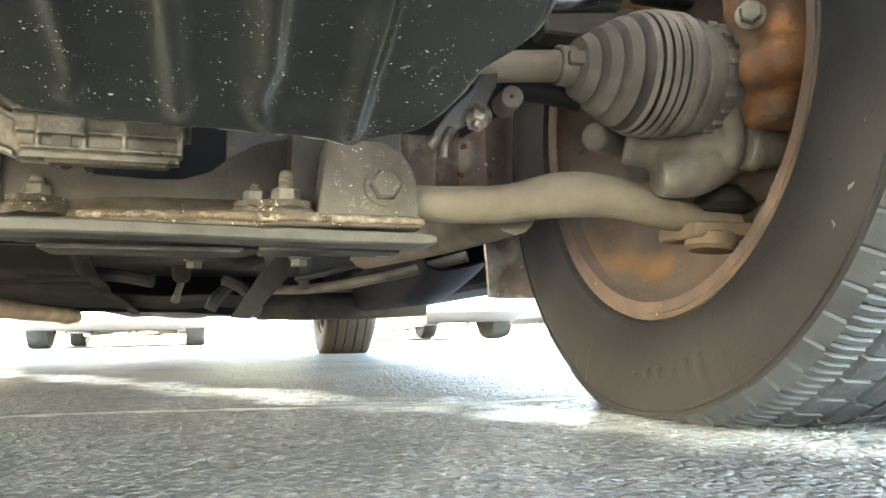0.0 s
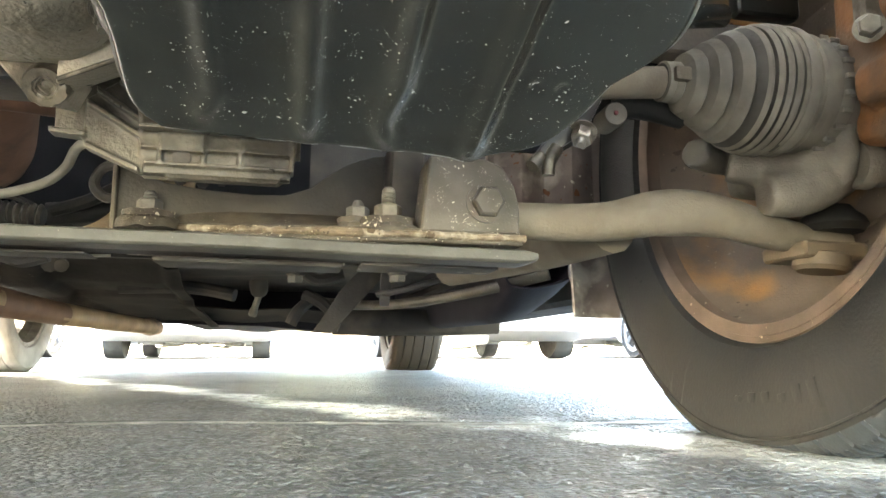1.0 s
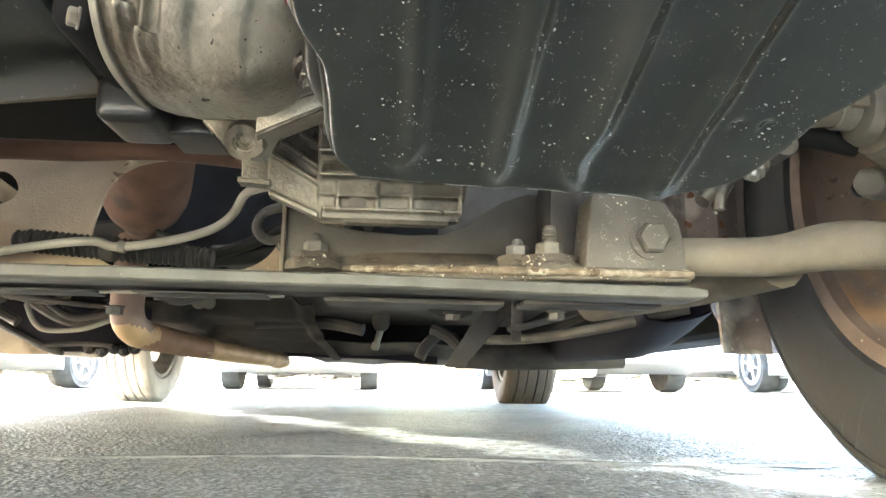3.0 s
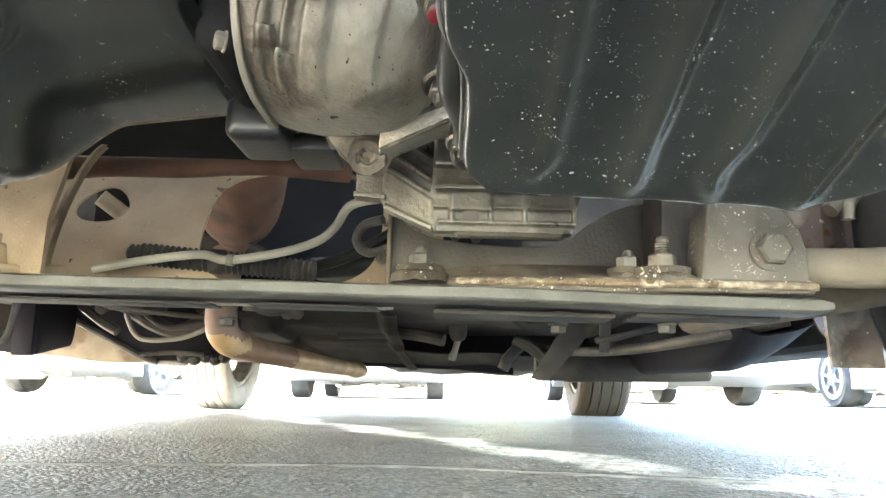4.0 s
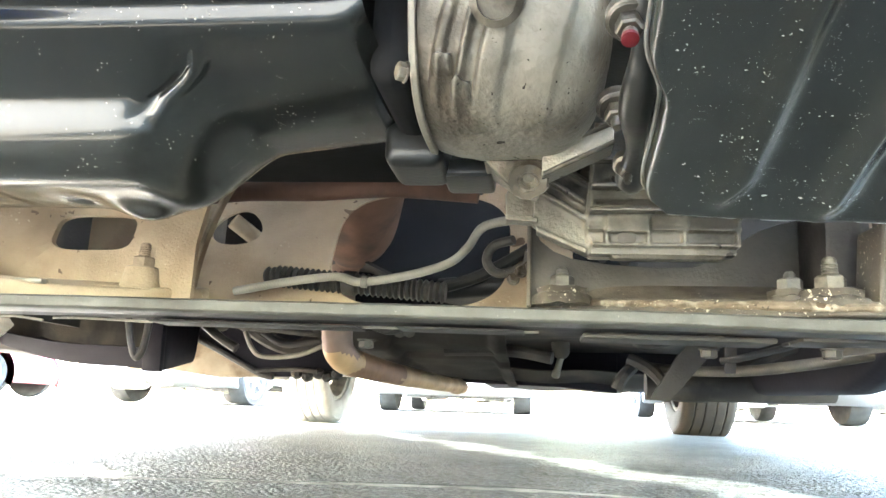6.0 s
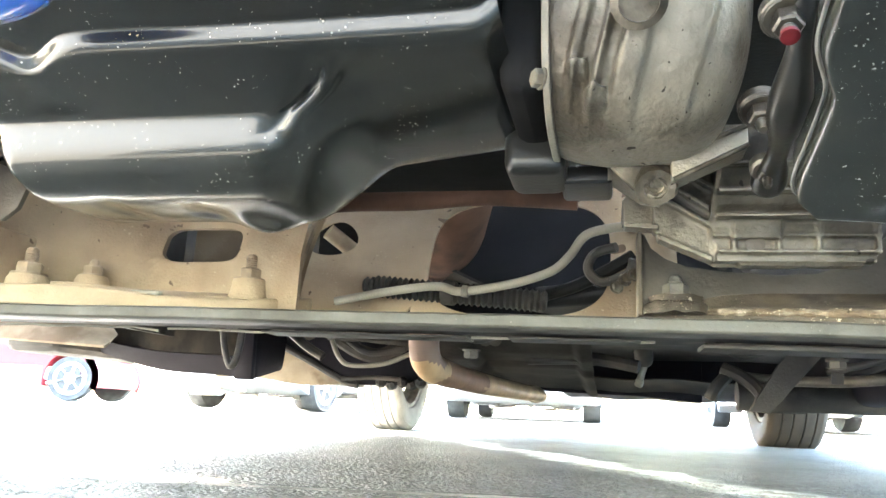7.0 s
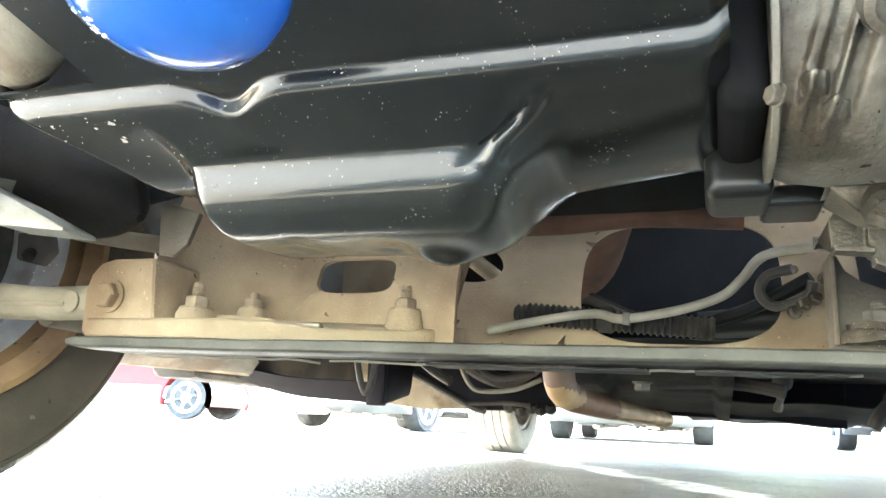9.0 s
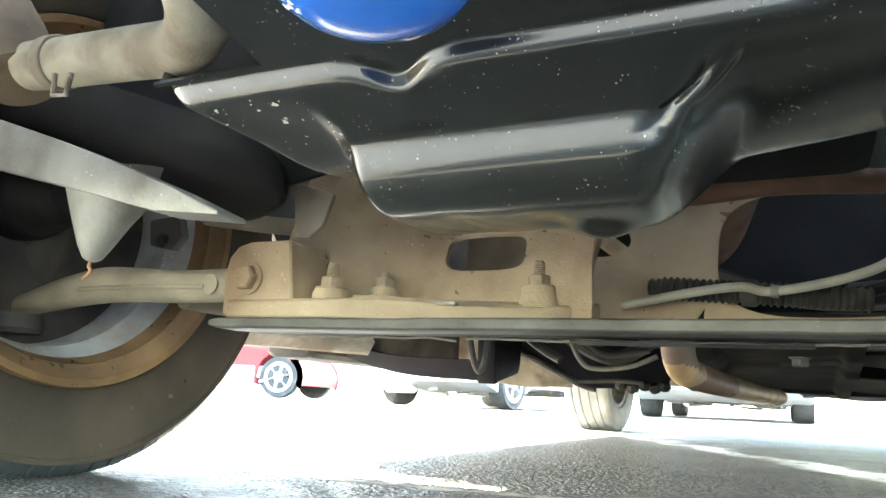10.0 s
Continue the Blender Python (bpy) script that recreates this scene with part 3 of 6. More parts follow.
wheel_right = wheel((0.715, 0.036, 0.266), 1, 0.0026, RIMRUST, True, tread_label="black tyre with worn block tread and dusty sidewall", name_label="wheel with rust-stained rim", spokes=14, dished=True)
wheel((-0.715, 0.024, 0.262), -1, -0.0158, BARREL, True, lip_mat=RIMLIP, tyre_mat=BROWNTYRE, tread_label="black tyre with dusty scuffed sidewall", name_label="alloy wheel with rust-brown rim lip", spokes=14, spoke_mat=WHEELSILVER)
wheel((0.735, 2.39, 0.275), 1, 0.0035, CASTIRON, False, w=0.185, tyre_mat=BROWNTYRE)
wheel((-0.712, 2.39, 0.262), -1, -0.016, CASTIRON, False, w=0.165, tyre_mat=LITTYRE)

for k, (a, hgt) in enumerate(((-0.34, 0.02), (-0.27, 0.02), (-0.2, 0.014), (-0.12, 0.02), (-0.05, 0.02), (0.02, 0.014))):
    m = Matrix.Translation((0.715, 0.036, 0.266)) @ Matrix.Rotation(a, 4, "X") @ Matrix.Translation((-0.0942, 0, -0.2365))
    part("raised_bar", join(None, box((-0.001, -0.0045, -hgt / 2), (0.004, 0.0045, hgt / 2), 0.0008, 2), m), RUBBER, wheel_right)

# ---- the front subframe ----
bm = bmesh.new()
rows_r = []
for i in range(181):
    x = -0.438 + 0.885 * i / 180
    end = 1 - 0.45 * (max(0, -0.425 - x, x - 0.434) / 0.013) ** 2
    dz = 0.0006 * noise.noise((x * 9, 3.1, 0.0)) + 0.0004 * noise.noise((x * 40, 1.1, 0.0)) - 0.0025 * smoothstep(0.2, 0.42, x)
    row = []
    for k in range(20):
        a = 2 * math.pi * k / 20
        ca, sa = math.cos(a), math.sin(a)
        row.append(bm.verts.new((x, 0.017 + 0.017 * math.copysign(abs(ca) ** 0.35, ca), 0.1342 + dz + 0.0051 * end * math.copysign(abs(sa) ** 0.45, sa))))
    rows_r.append(row)
for a, b in zip(rows_r, rows_r[1:]):
    for k in range(20):
        bm.faces.new((a[k], a[(k + 1) % 20], b[(k + 1) % 20], b[k]))
bm.faces.new(rows_r[0][::-1])
bm.faces.new(rows_r[-1])
subframe = part("subframe", bm, PLATE, car, "long dusty grey front crossmember rail")
# underside strip, in a darker colour than the rail's front
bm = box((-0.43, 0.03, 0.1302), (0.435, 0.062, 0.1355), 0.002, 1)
part("rail_underside", bm, DARK, subframe, "darker pressed underside of the rail")
for x0, x1 in ((-0.41, -0.23), (-0.22, 0.02), (0.03, 0.16), (0.2, 0.32), (0.33, 0.43)):
    part("flange_lip", tube([(x0 + (x1 - x0) * k / 12, 0.063 + 0.006 * noise.noise((k * 0.9, x0 * 30, 0.0)), 0.1288 - 0.002 * smoothstep(0.2, 0.42, x0) + 0.0022 * noise.noise((k * 0.7, x0 * 50, 4.0))) for k in range(13)], 0.0011, 6, 3), LINE, subframe)
for x0, x1, y0, y1, z0 in ((0.19, 0.318, 0.045, 0.085, 0.1245), (0.33, 0.37, 0.035, 0.08, 0.1255), (0.365, 0.43, 0.04, 0.075, 0.1262), (0.06, 0.15, 0.04, 0.07, 0.1268), (-0.13, 0.03, 0.045, 0.075, 0.1265)):
    part("rail_pressing", box((x0, y0, z0), (x1, y1, 0.1283), 0.003, 2), STEELDARK, subframe)
for x, y in ((0.285, 0.1), (0.36, 0.07), (0.02, 0.12)):
    hexbolt("bolt", (x, y, 0.1245), (0, 0, -1), 0.011, STEELDARK, subframe)


def raised(bm, k=0.13, fall=0.0):
    """Tilts a foot up towards its back, and lets it fall away towards the middle of the car."""
    for v in bm.verts:
        if v.co.z > 0.141:
            v.co.z += k * v.co.y - fall * smoothstep(-0.3, -0.2, v.co.x)
    return bm


# right hand tower: foot, wall and bracket
foot = [(0.154, 0.101), (0.19, 0.094), (0.23, 0.075), (0.27, 0.05), (0.31, 0.022), (0.345, 0.01), (0.38, 0.006), (0.438, 0.004), (0.438, 0.13), (0.154, 0.14)]
part("subframe_foot", raised(prism(foot, "z", 0.139, 0.1475, 0.0025, 3)), FOOT, subframe, "grey pressed foot with chipped paint")
part("worn_edge", tube([(x + 0.001, y - 0.0002, 0.1434 + 0.13 * y) for x, y in foot[:8]], lambda t: 0.0026 + 0.0012 * noise.noise((t * 40, 2.0, 1.0)) + 0.0012 * math.exp(-((t - 0.05) / 0.06) ** 2) + 0.001 * math.exp(-((t - 0.62) / 0.08) ** 2), 10, 10), CHIPPED, subframe, "chipped whitish edge")
part("foot_fillet", sheet(lambda u, v: (0.158 + 0.2 * u, float(np.interp(0.158 + 0.2 * u, [p[0] for p in foot[:8]], [p[1] for p in foot[:8]])) * (1 - v) + 0.1015 * v + 0.006 * (1 - v), 0.1462 + 0.13 * (float(np.interp(0.158 + 0.2 * u, [p[0] for p in foot[:8]], [p[1] for p in foot[:8]])) * (1 - v) + 0.1015 * v) + 0.013 * v ** 2 + 0.003 * math.exp(-((v - 0.35) / 0.12) ** 2) * smoothstep(0.5, 0.75, u)), 60, 16, 0.0015), FOOTDARK, subframe, "rust-brown dirty fillet between foot and wall")
wall = [(0.152, 0.15), (0.152, 0.216), (0.155, 0.216), (0.16, 0.205), (0.17, 0.197), (0.185, 0.191), (0.213, 0.187), (0.25, 0.185), (0.275, 0.186), (0.295, 0.193), (0.308, 0.204), (0.325, 0.215), (0.345, 0.222), (0.372, 0.224), (0.372, 0.15)]
part("subframe_wall", prism(wall, "y", 0.1, 0.125, 0.002), WALLGREY, subframe, "dark grey wall with a scooped upper edge")
part("wall_edge", prism([(0.15, 0.152), (0.1496, 0.216), (0.153, 0.216), (0.1535, 0.152)], "y", 0.094, 0.128, 0.0008, 1), ARM, subframe, "bare metal edge")
bracket = [(0.366, 0.14), (0.372, 0.2), (0.412, 0.2), (0.424, 0.195), (0.4325, 0.182), (0.436, 0.168), (0.437, 0.14)]
part("arm_bracket", prism(bracket, "y", 0.008, 0.085, 0.003, 3), STEEL, subframe, "grey speckled arm bracket")
part("bracket_web", prism([(0.35, 0.15), (0.352, 0.225), (0.375, 0.23), (0.375, 0.15)], "y", 0.045, 0.1, 0.003), STEELDARK, subframe)
hexbolt("bolt", (0.412, 0.008, 0.1685), (0, -1, 0), 0.0195, STEEL, subframe, height=0.42, washer=1.45)
hexbolt("nut", (0.347, 0.03, 0.157), (0, 0, 1), 0.017, ZINC, subframe, stud=0.012, washer=1.6)
hexbolt("nut", (0.327, 0.045, 0.159), (0, 0, 1), 0.0145, DULLBOLT, subframe, stud=0.004)
hexbolt("nut", (0.177, 0.095, 0.1655), (0, 0, 1), 0.0165, DULLBOLT, subframe, stud=0.006, washer=1.7)

for x, y, z, r in ((0.347, 0.03, 0.157, 0.0155), (0.327, 0.045, 0.159, 0.0115), (0.177, 0.095, 0.1655, 0.0155)):
    bm = lathe([(r * 1.5, -0.0125), (r * 1.48, -0.0075), (r * 1.38, -0.005), (r * 1.2, -0.004), (r * 1.25, 0.0005), (0, 0.0005)], (x, y, z), (0, 0, 1), 40)
    for v in bm.verts:
        v.co += 0.0022 * noise.noise_vector(v.co * 130) * (0.4 if v.co.z > z - 0.001 else 1.0)
    part("nut_seat", bm, FOOT, subframe, "chipped pad under the nut")

# left hand tower, dusty beige
footl = [(-0.425, 0.004), (-0.352, 0.004), (-0.31, 0.012), (-0.285, 0.023), (-0.26, 0.035), (-0.23, 0.052), (-0.2, 0.07), (-0.155, 0.096), (-0.14, 0.112), (-0.134, 0.13), (-0.134, 0.15), (-0.425, 0.14)]
part("subframe_foot", raised(prism(footl, "z", 0.139, 0.154, 0.004, 3), 0.17, 0.0105), DUSTY, subframe, "dusty beige foot")
part("foot_crease", tube([(-0.31, 0.03, 0.158), (-0.29, 0.04, 0.159), (-0.25, 0.06, 0.1575), (-0.2, 0.085, 0.157), (-0.16, 0.103, 0.16)], 0.0028, 8), DUSTY, subframe)
for x, y, z, r in ((-0.334, 0.032, 0.1655, 0.0145), (-0.306, 0.072, 0.172, 0.0125)):
    part("nut_seat", lathe([(r * 1.15, -0.02), (r * 1.12, -0.004), (r * 0.95, 0.0005), (0, 0.0005)], (x, y, z), (0, 0, 1), 24), DUSTY, subframe)
bracketl = [(-0.43, 0.141), (-0.4315, 0.18), (-0.428, 0.193), (-0.419, 0.202), (-0.405, 0.2055), (-0.362, 0.2055), (-0.353, 0.141)]
part("arm_bracket", prism(bracketl, "y", 0.006, 0.09, 0.004, 3), DUSTY, subframe, "dusty beige arm bracket")
hexbolt("bolt", (-0.402, 0.006, 0.173), (0, -1, 0), 0.0195, DUSTY, subframe, height=0.42, washer=1.45)
hexbolt("nut", (-0.334, 0.032, 0.1655), (0, 0, 1), 0.0175, DUSTBOLT, subframe, stud=0.012, washer=1.6)
hexbolt("nut", (-0.306, 0.072, 0.172), (0, 0, 1), 0.015, DUSTBOLT, subframe, stud=0.005)
hexbolt("nut", (-0.175, 0.105, 0.176), (0, 0, 1), 0.017, DUSTBOLT, subframe, stud=0.012, washer=1.6)
part("nut_seat", lathe([(0.0185, 0), (0.0165, 0.006), (0.015, 0.014), (0.0145, 0.0185)], (-0.175, 0.105, 0.158), (0, 0, 1), 20), DUSTY, subframe)
part("weld_chip", box((-0.252, 0.05, 0.1545), (-0.226, 0.058, 0.158), 0.001, 1), LINE, subframe)

def holed_wall(outer, hole, axis, a, b):
    """A wall pushed from a to b with one hole through it. Both outlines run the same way round with the same number of points."""
    bm2 = bmesh.new()
    n = "xyz".index(axis)

    def at(p, v):
        c = list(p)
        c.insert(n, v)
        return c

    rows = [[bm2.verts.new(at(p, v)) for p in loop] for v in (a, b) for loop in (outer, hole)]
    o0, h0, o1, h1 = rows
    k = len(outer)
    for i in range(k):
        j = (i + 1) % k
        bm2.faces.new((o0[i], o0[j], h0[j], h0[i]))
        bm2.faces.new((o1[i], h1[i], h1[j], o1[j]))
        bm2.faces.new((o0[i], o1[i], o1[j], o0[j]))
        bm2.faces.new((h0[i], h0[j], h1[j], h1[i]))
    bmesh.ops.recalc_face_normals(bm2, faces=bm2.faces)
    return bm2


def ring_points(cx, cy, hx, hy, n, power=3.0, start=0.0):
    """A rounded rectangle as n points."""
    out = []
    for k in range(n):
        a = start + 2 * math.pi * k / n
        c, s = math.cos(a), math.sin(a)
        out.append((cx + hx * math.copysign(abs(c) ** (2 / power), c), cy + hy * math.copysign(abs(s) ** (2 / power), s)))
    return out


def rect_points(x0, z0, x1, z1, n, cx, cz):
    """Points on a rectangle in the same directions from (cx, cz) as those of ring_points."""
    out = []
    for k in range(n):
        a = 2 * math.pi * k / n
        c, s = math.cos(a), math.sin(a)
        d = min([(x1 - cx) / c if c > 1e-9 else 9, (x0 - cx) / c if c < -1e-9 else 9, (z1 - cz) / s if s > 1e-9 else 9, (z0 - cz) / s if s < -1e-9 else 9])
        out.append((cx + d * c, cz + d * s))
    return out



# the wall with its slot, a little bowed
bm = holed_wall(rect_points(-0.4, 0.14, -0.13, 0.31, 64, -0.227, 0.209), ring_points(-0.227, 0.209, 0.038, 0.0165, 64, 4), "y", 0.105, 0.111)
for v in bm.verts:
    v.co.y += 0.35 * max(0, v.co.z - 0.2) - 0.06 * smoothstep(-0.3, -0.4, v.co.x)
part("subframe_wall", bm, DUSTY, subframe, "dusty beige wall with a rounded slot")
part("slot_back", box((-0.275, 0.17, 0.18), (-0.185, 0.2, 0.24), 0.004), ARM, subframe)
# the flange that sweeps up beside it
line = curve([(-0.145, 0.13, 0.16), (-0.14, 0.13, 0.193), (-0.131, 0.13, 0.225), (-0.12, 0.13, 0.251), (-0.108, 0.13, 0.2685), (-0.089, 0.13, 0.281), (-0.06, 0.13, 0.288), (-0.02, 0.132, 0.293)], 6)
bm = bmesh.new()
va = [bm.verts.new(p) for p in line]
vb = [bm.verts.new(p + Vector((0.002, 0.009, 0.002))) for p in line]
for i in range(len(line) - 1):
    bm.faces.new((va[i], va[i + 1], vb[i + 1], vb[i]))
bmesh.ops.solidify(bm, geom=bm.faces[:], thickness=0.003)
part("subframe_flange", bm, DUSTY, subframe, "dusty beige swept flange")
part("flange_rim", tube(line, 0.0019, 8, 1, smooth=False), DUSTBOLT, subframe)


def lean_back(bm, k=0.55):
    """Tilts a panel so that its top stands further back."""
    for v in bm.verts:
        v.co.y += k * (v.co.z - 0.2)
    return bm


# rear panel: a piece beside the flange with a small hole, and a frame round the large opening
bm = holed_wall(rect_points(-0.24, 0.156, -0.055, 0.36, 48, -0.155, 0.247), [(-0.155 + 0.024 * math.cos(a) * (1.1 - 0.3 * math.sin(a)), 0.247 + 0.021 * math.sin(a)) for a in [2 * math.pi * k / 48 for k in range(48)]], "y", 0.215, 0.219)
part("rear_panel", lean_back(bm), DUSTY, subframe, "dusty beige panel with a small hole")
bm = holed_wall(rect_points(-0.055, 0.156, 0.19, 0.36, 64, 0.042, 0.226), ring_points(0.042, 0.226, 0.088, 0.064, 64, 3.2), "y", 0.215, 0.219)
part("rear_panel", lean_back(bm), DUSTY, subframe, "dusty beige panel with a large opening")
part("link_tube", tube([(-0.175, 0.27, 0.262), (-0.14, 0.3, 0.235)], 0.009, 14, 2, smooth=False), LINER, subframe)
part("bulkhead", prism([(-0.25, 0.22), (0.3, 0.22), (0.3, 0.45), (-0.25, 0.45)], "y", 0.62, 0.63), BULKHEAD, car)
for x, z in ((0.15, 0.256), (0.163, 0.225)):
    hexbolt("panel_bolt", (x, 0.213 + 0.55 * (z - 0.2), z), (0, -1, -0.5), 0.008, DUSTBOLT, subframe)

# steering rack boot, brake line, hoses in the opening
prof = []
for k in range(65):
    prof.append((0.0082 + (0.0026 if k % 2 else 0.0) - 0.002 * (k < 4) + 0.0004 * noise.noise((k * 1.3, 0, 0)), k / 64 * 0.176))
part("rack_boot", lathe(prof, (-0.102, 0.195, 0.1892), (1, 0.0, -0.075), 24), RACKRUB, car, "black corrugated steering boot")
part("boot_band", lathe([(0.0112, 0), (0.0118, 0.001), (0.0118, 0.011), (0.0112, 0.012)], (-0.024, 0.195, 0.1834), (1, 0, -0.075), 24), RACKRUB, car)
part("rack_tube", tube([(0.06, 0.25, 0.188), (0.12, 0.24, 0.192), (0.2, 0.23, 0.196)], 0.011, 12), PLASTIC, car)
part("brake_line", tube([(-0.1199, 0.168, 0.1689), (-0.0647, 0.168, 0.1795), (-0.023, 0.168, 0.1844), (-0.0007, 0.168, 0.18), (0.0438, 0.168, 0.1873), (0.0787, 0.168, 0.1989), (0.0952, 0.168, 0.2134), (0.112, 0.145, 0.2275), (0.15, 0.112, 0.2265)], 0.004, 12), LINE, car, "pale bent metal line")
part("line_clip", lathe([(0.0055, 0), (0.0055, 0.006)], (-0.0, 0.168, 0.1805), (1, 0, -0.1), 12), DULLBOLT, car)
part("hose", tube([(0.135, 0.19, 0.226), (0.116, 0.2, 0.222), (0.11, 0.2, 0.207), (0.122, 0.2, 0.196), (0.145, 0.195, 0.203), (0.15, 0.19, 0.215)], 0.0045, 10), PLATE, car, "small grey looped hose")
part("hose", tube([(0.07, 0.23, 0.188), (0.1, 0.22, 0.196), (0.13, 0.21, 0.21), (0.15, 0.2, 0.22)], 0.006, 10), BLACKRUB, car)
for p in ((0.142, 0.19, 0.196), (0.15, 0.188, 0.2), (0.135, 0.195, 0.19)):
    hexbolt("fitting", p, (0.3, -0.8, 0.2), 0.009, ZINC, car)

# ---- exhaust ----
bm = tube([(-0.095, 0.53, 0.33), (-0.125, 0.57, 0.29), (-0.1375, 0.58, 0.25), (-0.1375, 0.58, 0.2), (-0.1375, 0.58, 0.162), (-0.134, 0.598, 0.14), (-0.127, 0.66, 0.131), (-0.1, 0.9, 0.124), (-0.07, 1.15, 0.121), (-0.042, 1.42, 0.12)], lambda t: 0.0228 - 0.0062 * smoothstep(0.5, 1, t), 24, 10)
for f in bm.faces:
    c = f.calc_center_median()
    stain = 0.012 * noise.noise((c.x * 60, c.y * 25, c.z * 60))
    f.material_index = 1 if c.z + stain > 0.139 and c.y < 0.62 else 2 if 0.625 < c.y + stain * 3 < 0.86 else 0
exhaust = part("exhaust_pipe", bm, EXH, car, "exhaust pipe, mauve-brown above and heat-stained tan at the bend")
exhaust.data.materials.append(EXHMAUVE)
exhaust.data.materials.append(EXHBROWN)
part("exhaust_clamp", lathe([(0.018, 0), (0.0205, 0.005), (0.0205, 0.03), (0.018, 0.035)], (-0.052, 1.36, 0.1205), (0.1, 1, 0), 24), DUSTY, exhaust)
bm = lathe([(0.027, 0), (0.03, 0.01), (0.05, 0.05), (0.056, 0.075), (0.058, 0.1), (0.058, 0.22)], (-0.122, 0.565, 0.285), (0.25, -0.75, 0.33), 32)
part("catalyst_cone", bm, REDRUST, exhaust, "dark rust-brown catalyst cone")
part("upper_panel", prism([(-0.11, 0.288), (0.1, 0.286), (0.1, 0.35), (-0.11, 0.35)], "y", 0.245, 0.25, 0.001, 1), PANELGREEN, car, "dull grey-green panel behind the rust pipe")
# dark sheet added behind the small hole, standing in for shade inside it
part("hole_shade", box((-0.21, 0.33, 0.2), (-0.1, 0.336, 0.31)), BAY, subframe)
part("heat_pipe", tube([(-0.22, 0.195, 0.264), (-0.136, 0.2, 0.2745), (-0.06, 0.2, 0.2755), (0.0125, 0.2, 0.2795), (0.1, 0.2, 0.274)], 0.0105, 14), REDRUST, car, "rust-brown pipe")

# ---- black transmission cover ----
def eased(x, xs, ys, soft):
    """A table read at x with its corners rounded."""
    return sum(float(np.interp(x + soft * k / 4, xs, ys)) for k in range(-4, 5)) / 9


def cover_edges(y):
    left = eased(y, (-0.36, -0.24, -0.214, -0.203, -0.193, -0.17, -0.142, -0.13, -0.122, -0.117), (0.199, 0.2025, 0.203, 0.207, 0.2118, 0.2124, 0.2114, 0.2125, 0.216, 0.224), 0.005)
    right = eased(y, (-0.36, -0.25, -0.23, -0.217, -0.205, -0.19, -0.168, -0.15, -0.14, -0.133, -0.127, -0.12), (0.412, 0.421, 0.4255, 0.4255, 0.421, 0.4115, 0.408, 0.4035, 0.399, 0.393, 0.384, 0.368), 0.005)
    return left, right


RIBS = ((0.2475, 0.0052), (0.2875, 0.0066), (0.3255, 0.0066), (0.3655, 0.0066), (0.2675, -0.0012), (0.3065, -0.0012), (0.3455, -0.0012))


def cover(u, v):
    y = -0.36 + 0.2425 * min(v / 0.93, 1.0)
    a, b = cover_edges(y)
    w = min(1, max(0, (u - 0.04) / 0.92))
    x = a + (b - a) * w
    y -= 0.007 * smoothstep(0.1, 0.9, w) * smoothstep(0.5, 0.93, v)
    z = 0.14867 - 0.0663 * x - 0.2978 * y
    for cx, h in RIBS:
        c = cx
        if abs(cx - 0.3255) < 0.001:
            c -= 0.004 * smoothstep(-0.178, -0.15, y) - 0.004 * smoothstep(-0.15, -0.125, y)
        if abs(cx - 0.2475) < 0.001:
            c -= 0.006 * smoothstep(-0.155, -0.13, y)
        wide = 0.0056 if h > 0 else 0.009
        fade = 1 - 0.85 * smoothstep(-0.142, -0.119, y) - (0.14 * smoothstep(-0.15, -0.128, y) if abs(cx - 0.2475) < 0.001 else 0)
        z -= 0.72 * h * math.exp(-((x - c) / wide) ** 2) * smoothstep(0.0, 0.2, v) * fade
    for cx, cy, dx, dy, h in ((0.383, -0.1825, 0.003, 0.004, 0.0018), (0.3945, -0.1838, 0.003, 0.004, 0.0018)):
        z += h * math.exp(-((x - cx) / dx) ** 2 - ((y - cy) / dy) ** 2)
    z += 0.0006 * noise.noise((x * 45, y * 45, 2.0))
    edge = max(0, 0.04 - u, u - 0.96) / 0.04
    x += (-1 if u < 0.5 else 1) * 0.004 * math.sin(edge * 1.57)
    z += 0.008 * (1 - math.cos(edge * 1.57)) + 0.04 * max(0, edge - 0.7)
    if v > 0.93:
        k = (v - 0.93) / 0.07
        y += 0.005 * math.sin(k * 1.57)
        z += 0.014 * (1 - math.cos(k * 1.57)) + 0.0006 * math.sin(x * 160) * k + 0.002 * sum(math.exp(-((x - c) / 0.0035) ** 2) for c in (0.2585, 0.2995, 0.34)) * smoothstep(0.1, 0.5, k)
    return x, y, z


cover_part = part("transmission_pan", sheet(cover, 200, 130, 0.002), BLACK, car, "glossy black ribbed pan speckled with grit", smooth=60)
# thin pale tubes along the pan's edges, highlights built in as shapes
rim_line = []
for k in range(60):
    x, y, z = cover(0.01, 0.35 + 0.65 * k / 59)
    rim_line.append((x - 0.0012, y, z + 0.001))
part("pan_edge_glint", tube(rim_line, 0.0008, 8, 1, smooth=False), EDGEGLINT, cover_part)

foot_line = []
for k in range(60):
    x, y, z = cover(0.04 + 0.94 * k / 59, 0.955)
    foot_line.append((x, y - 0.0004, z - 0.001 + 0.0005 * noise.noise((x * 90, 1.0, 0.0))))
part("pan_edge_glint", tube(foot_line, 0.0008, 6, 1, smooth=False), EDGEGLINT, cover_part)
side_line = []
for k in range(40):
    x, y, z = cover(0.985, 0.4 + 0.58 * k / 39)
    side_line.append((x + 0.0006, y, z - 0.0002))
part("pan_edge_glint", tube(side_line, 0.0007, 6, 1, smooth=False), EDGEGLINT, cover_part)

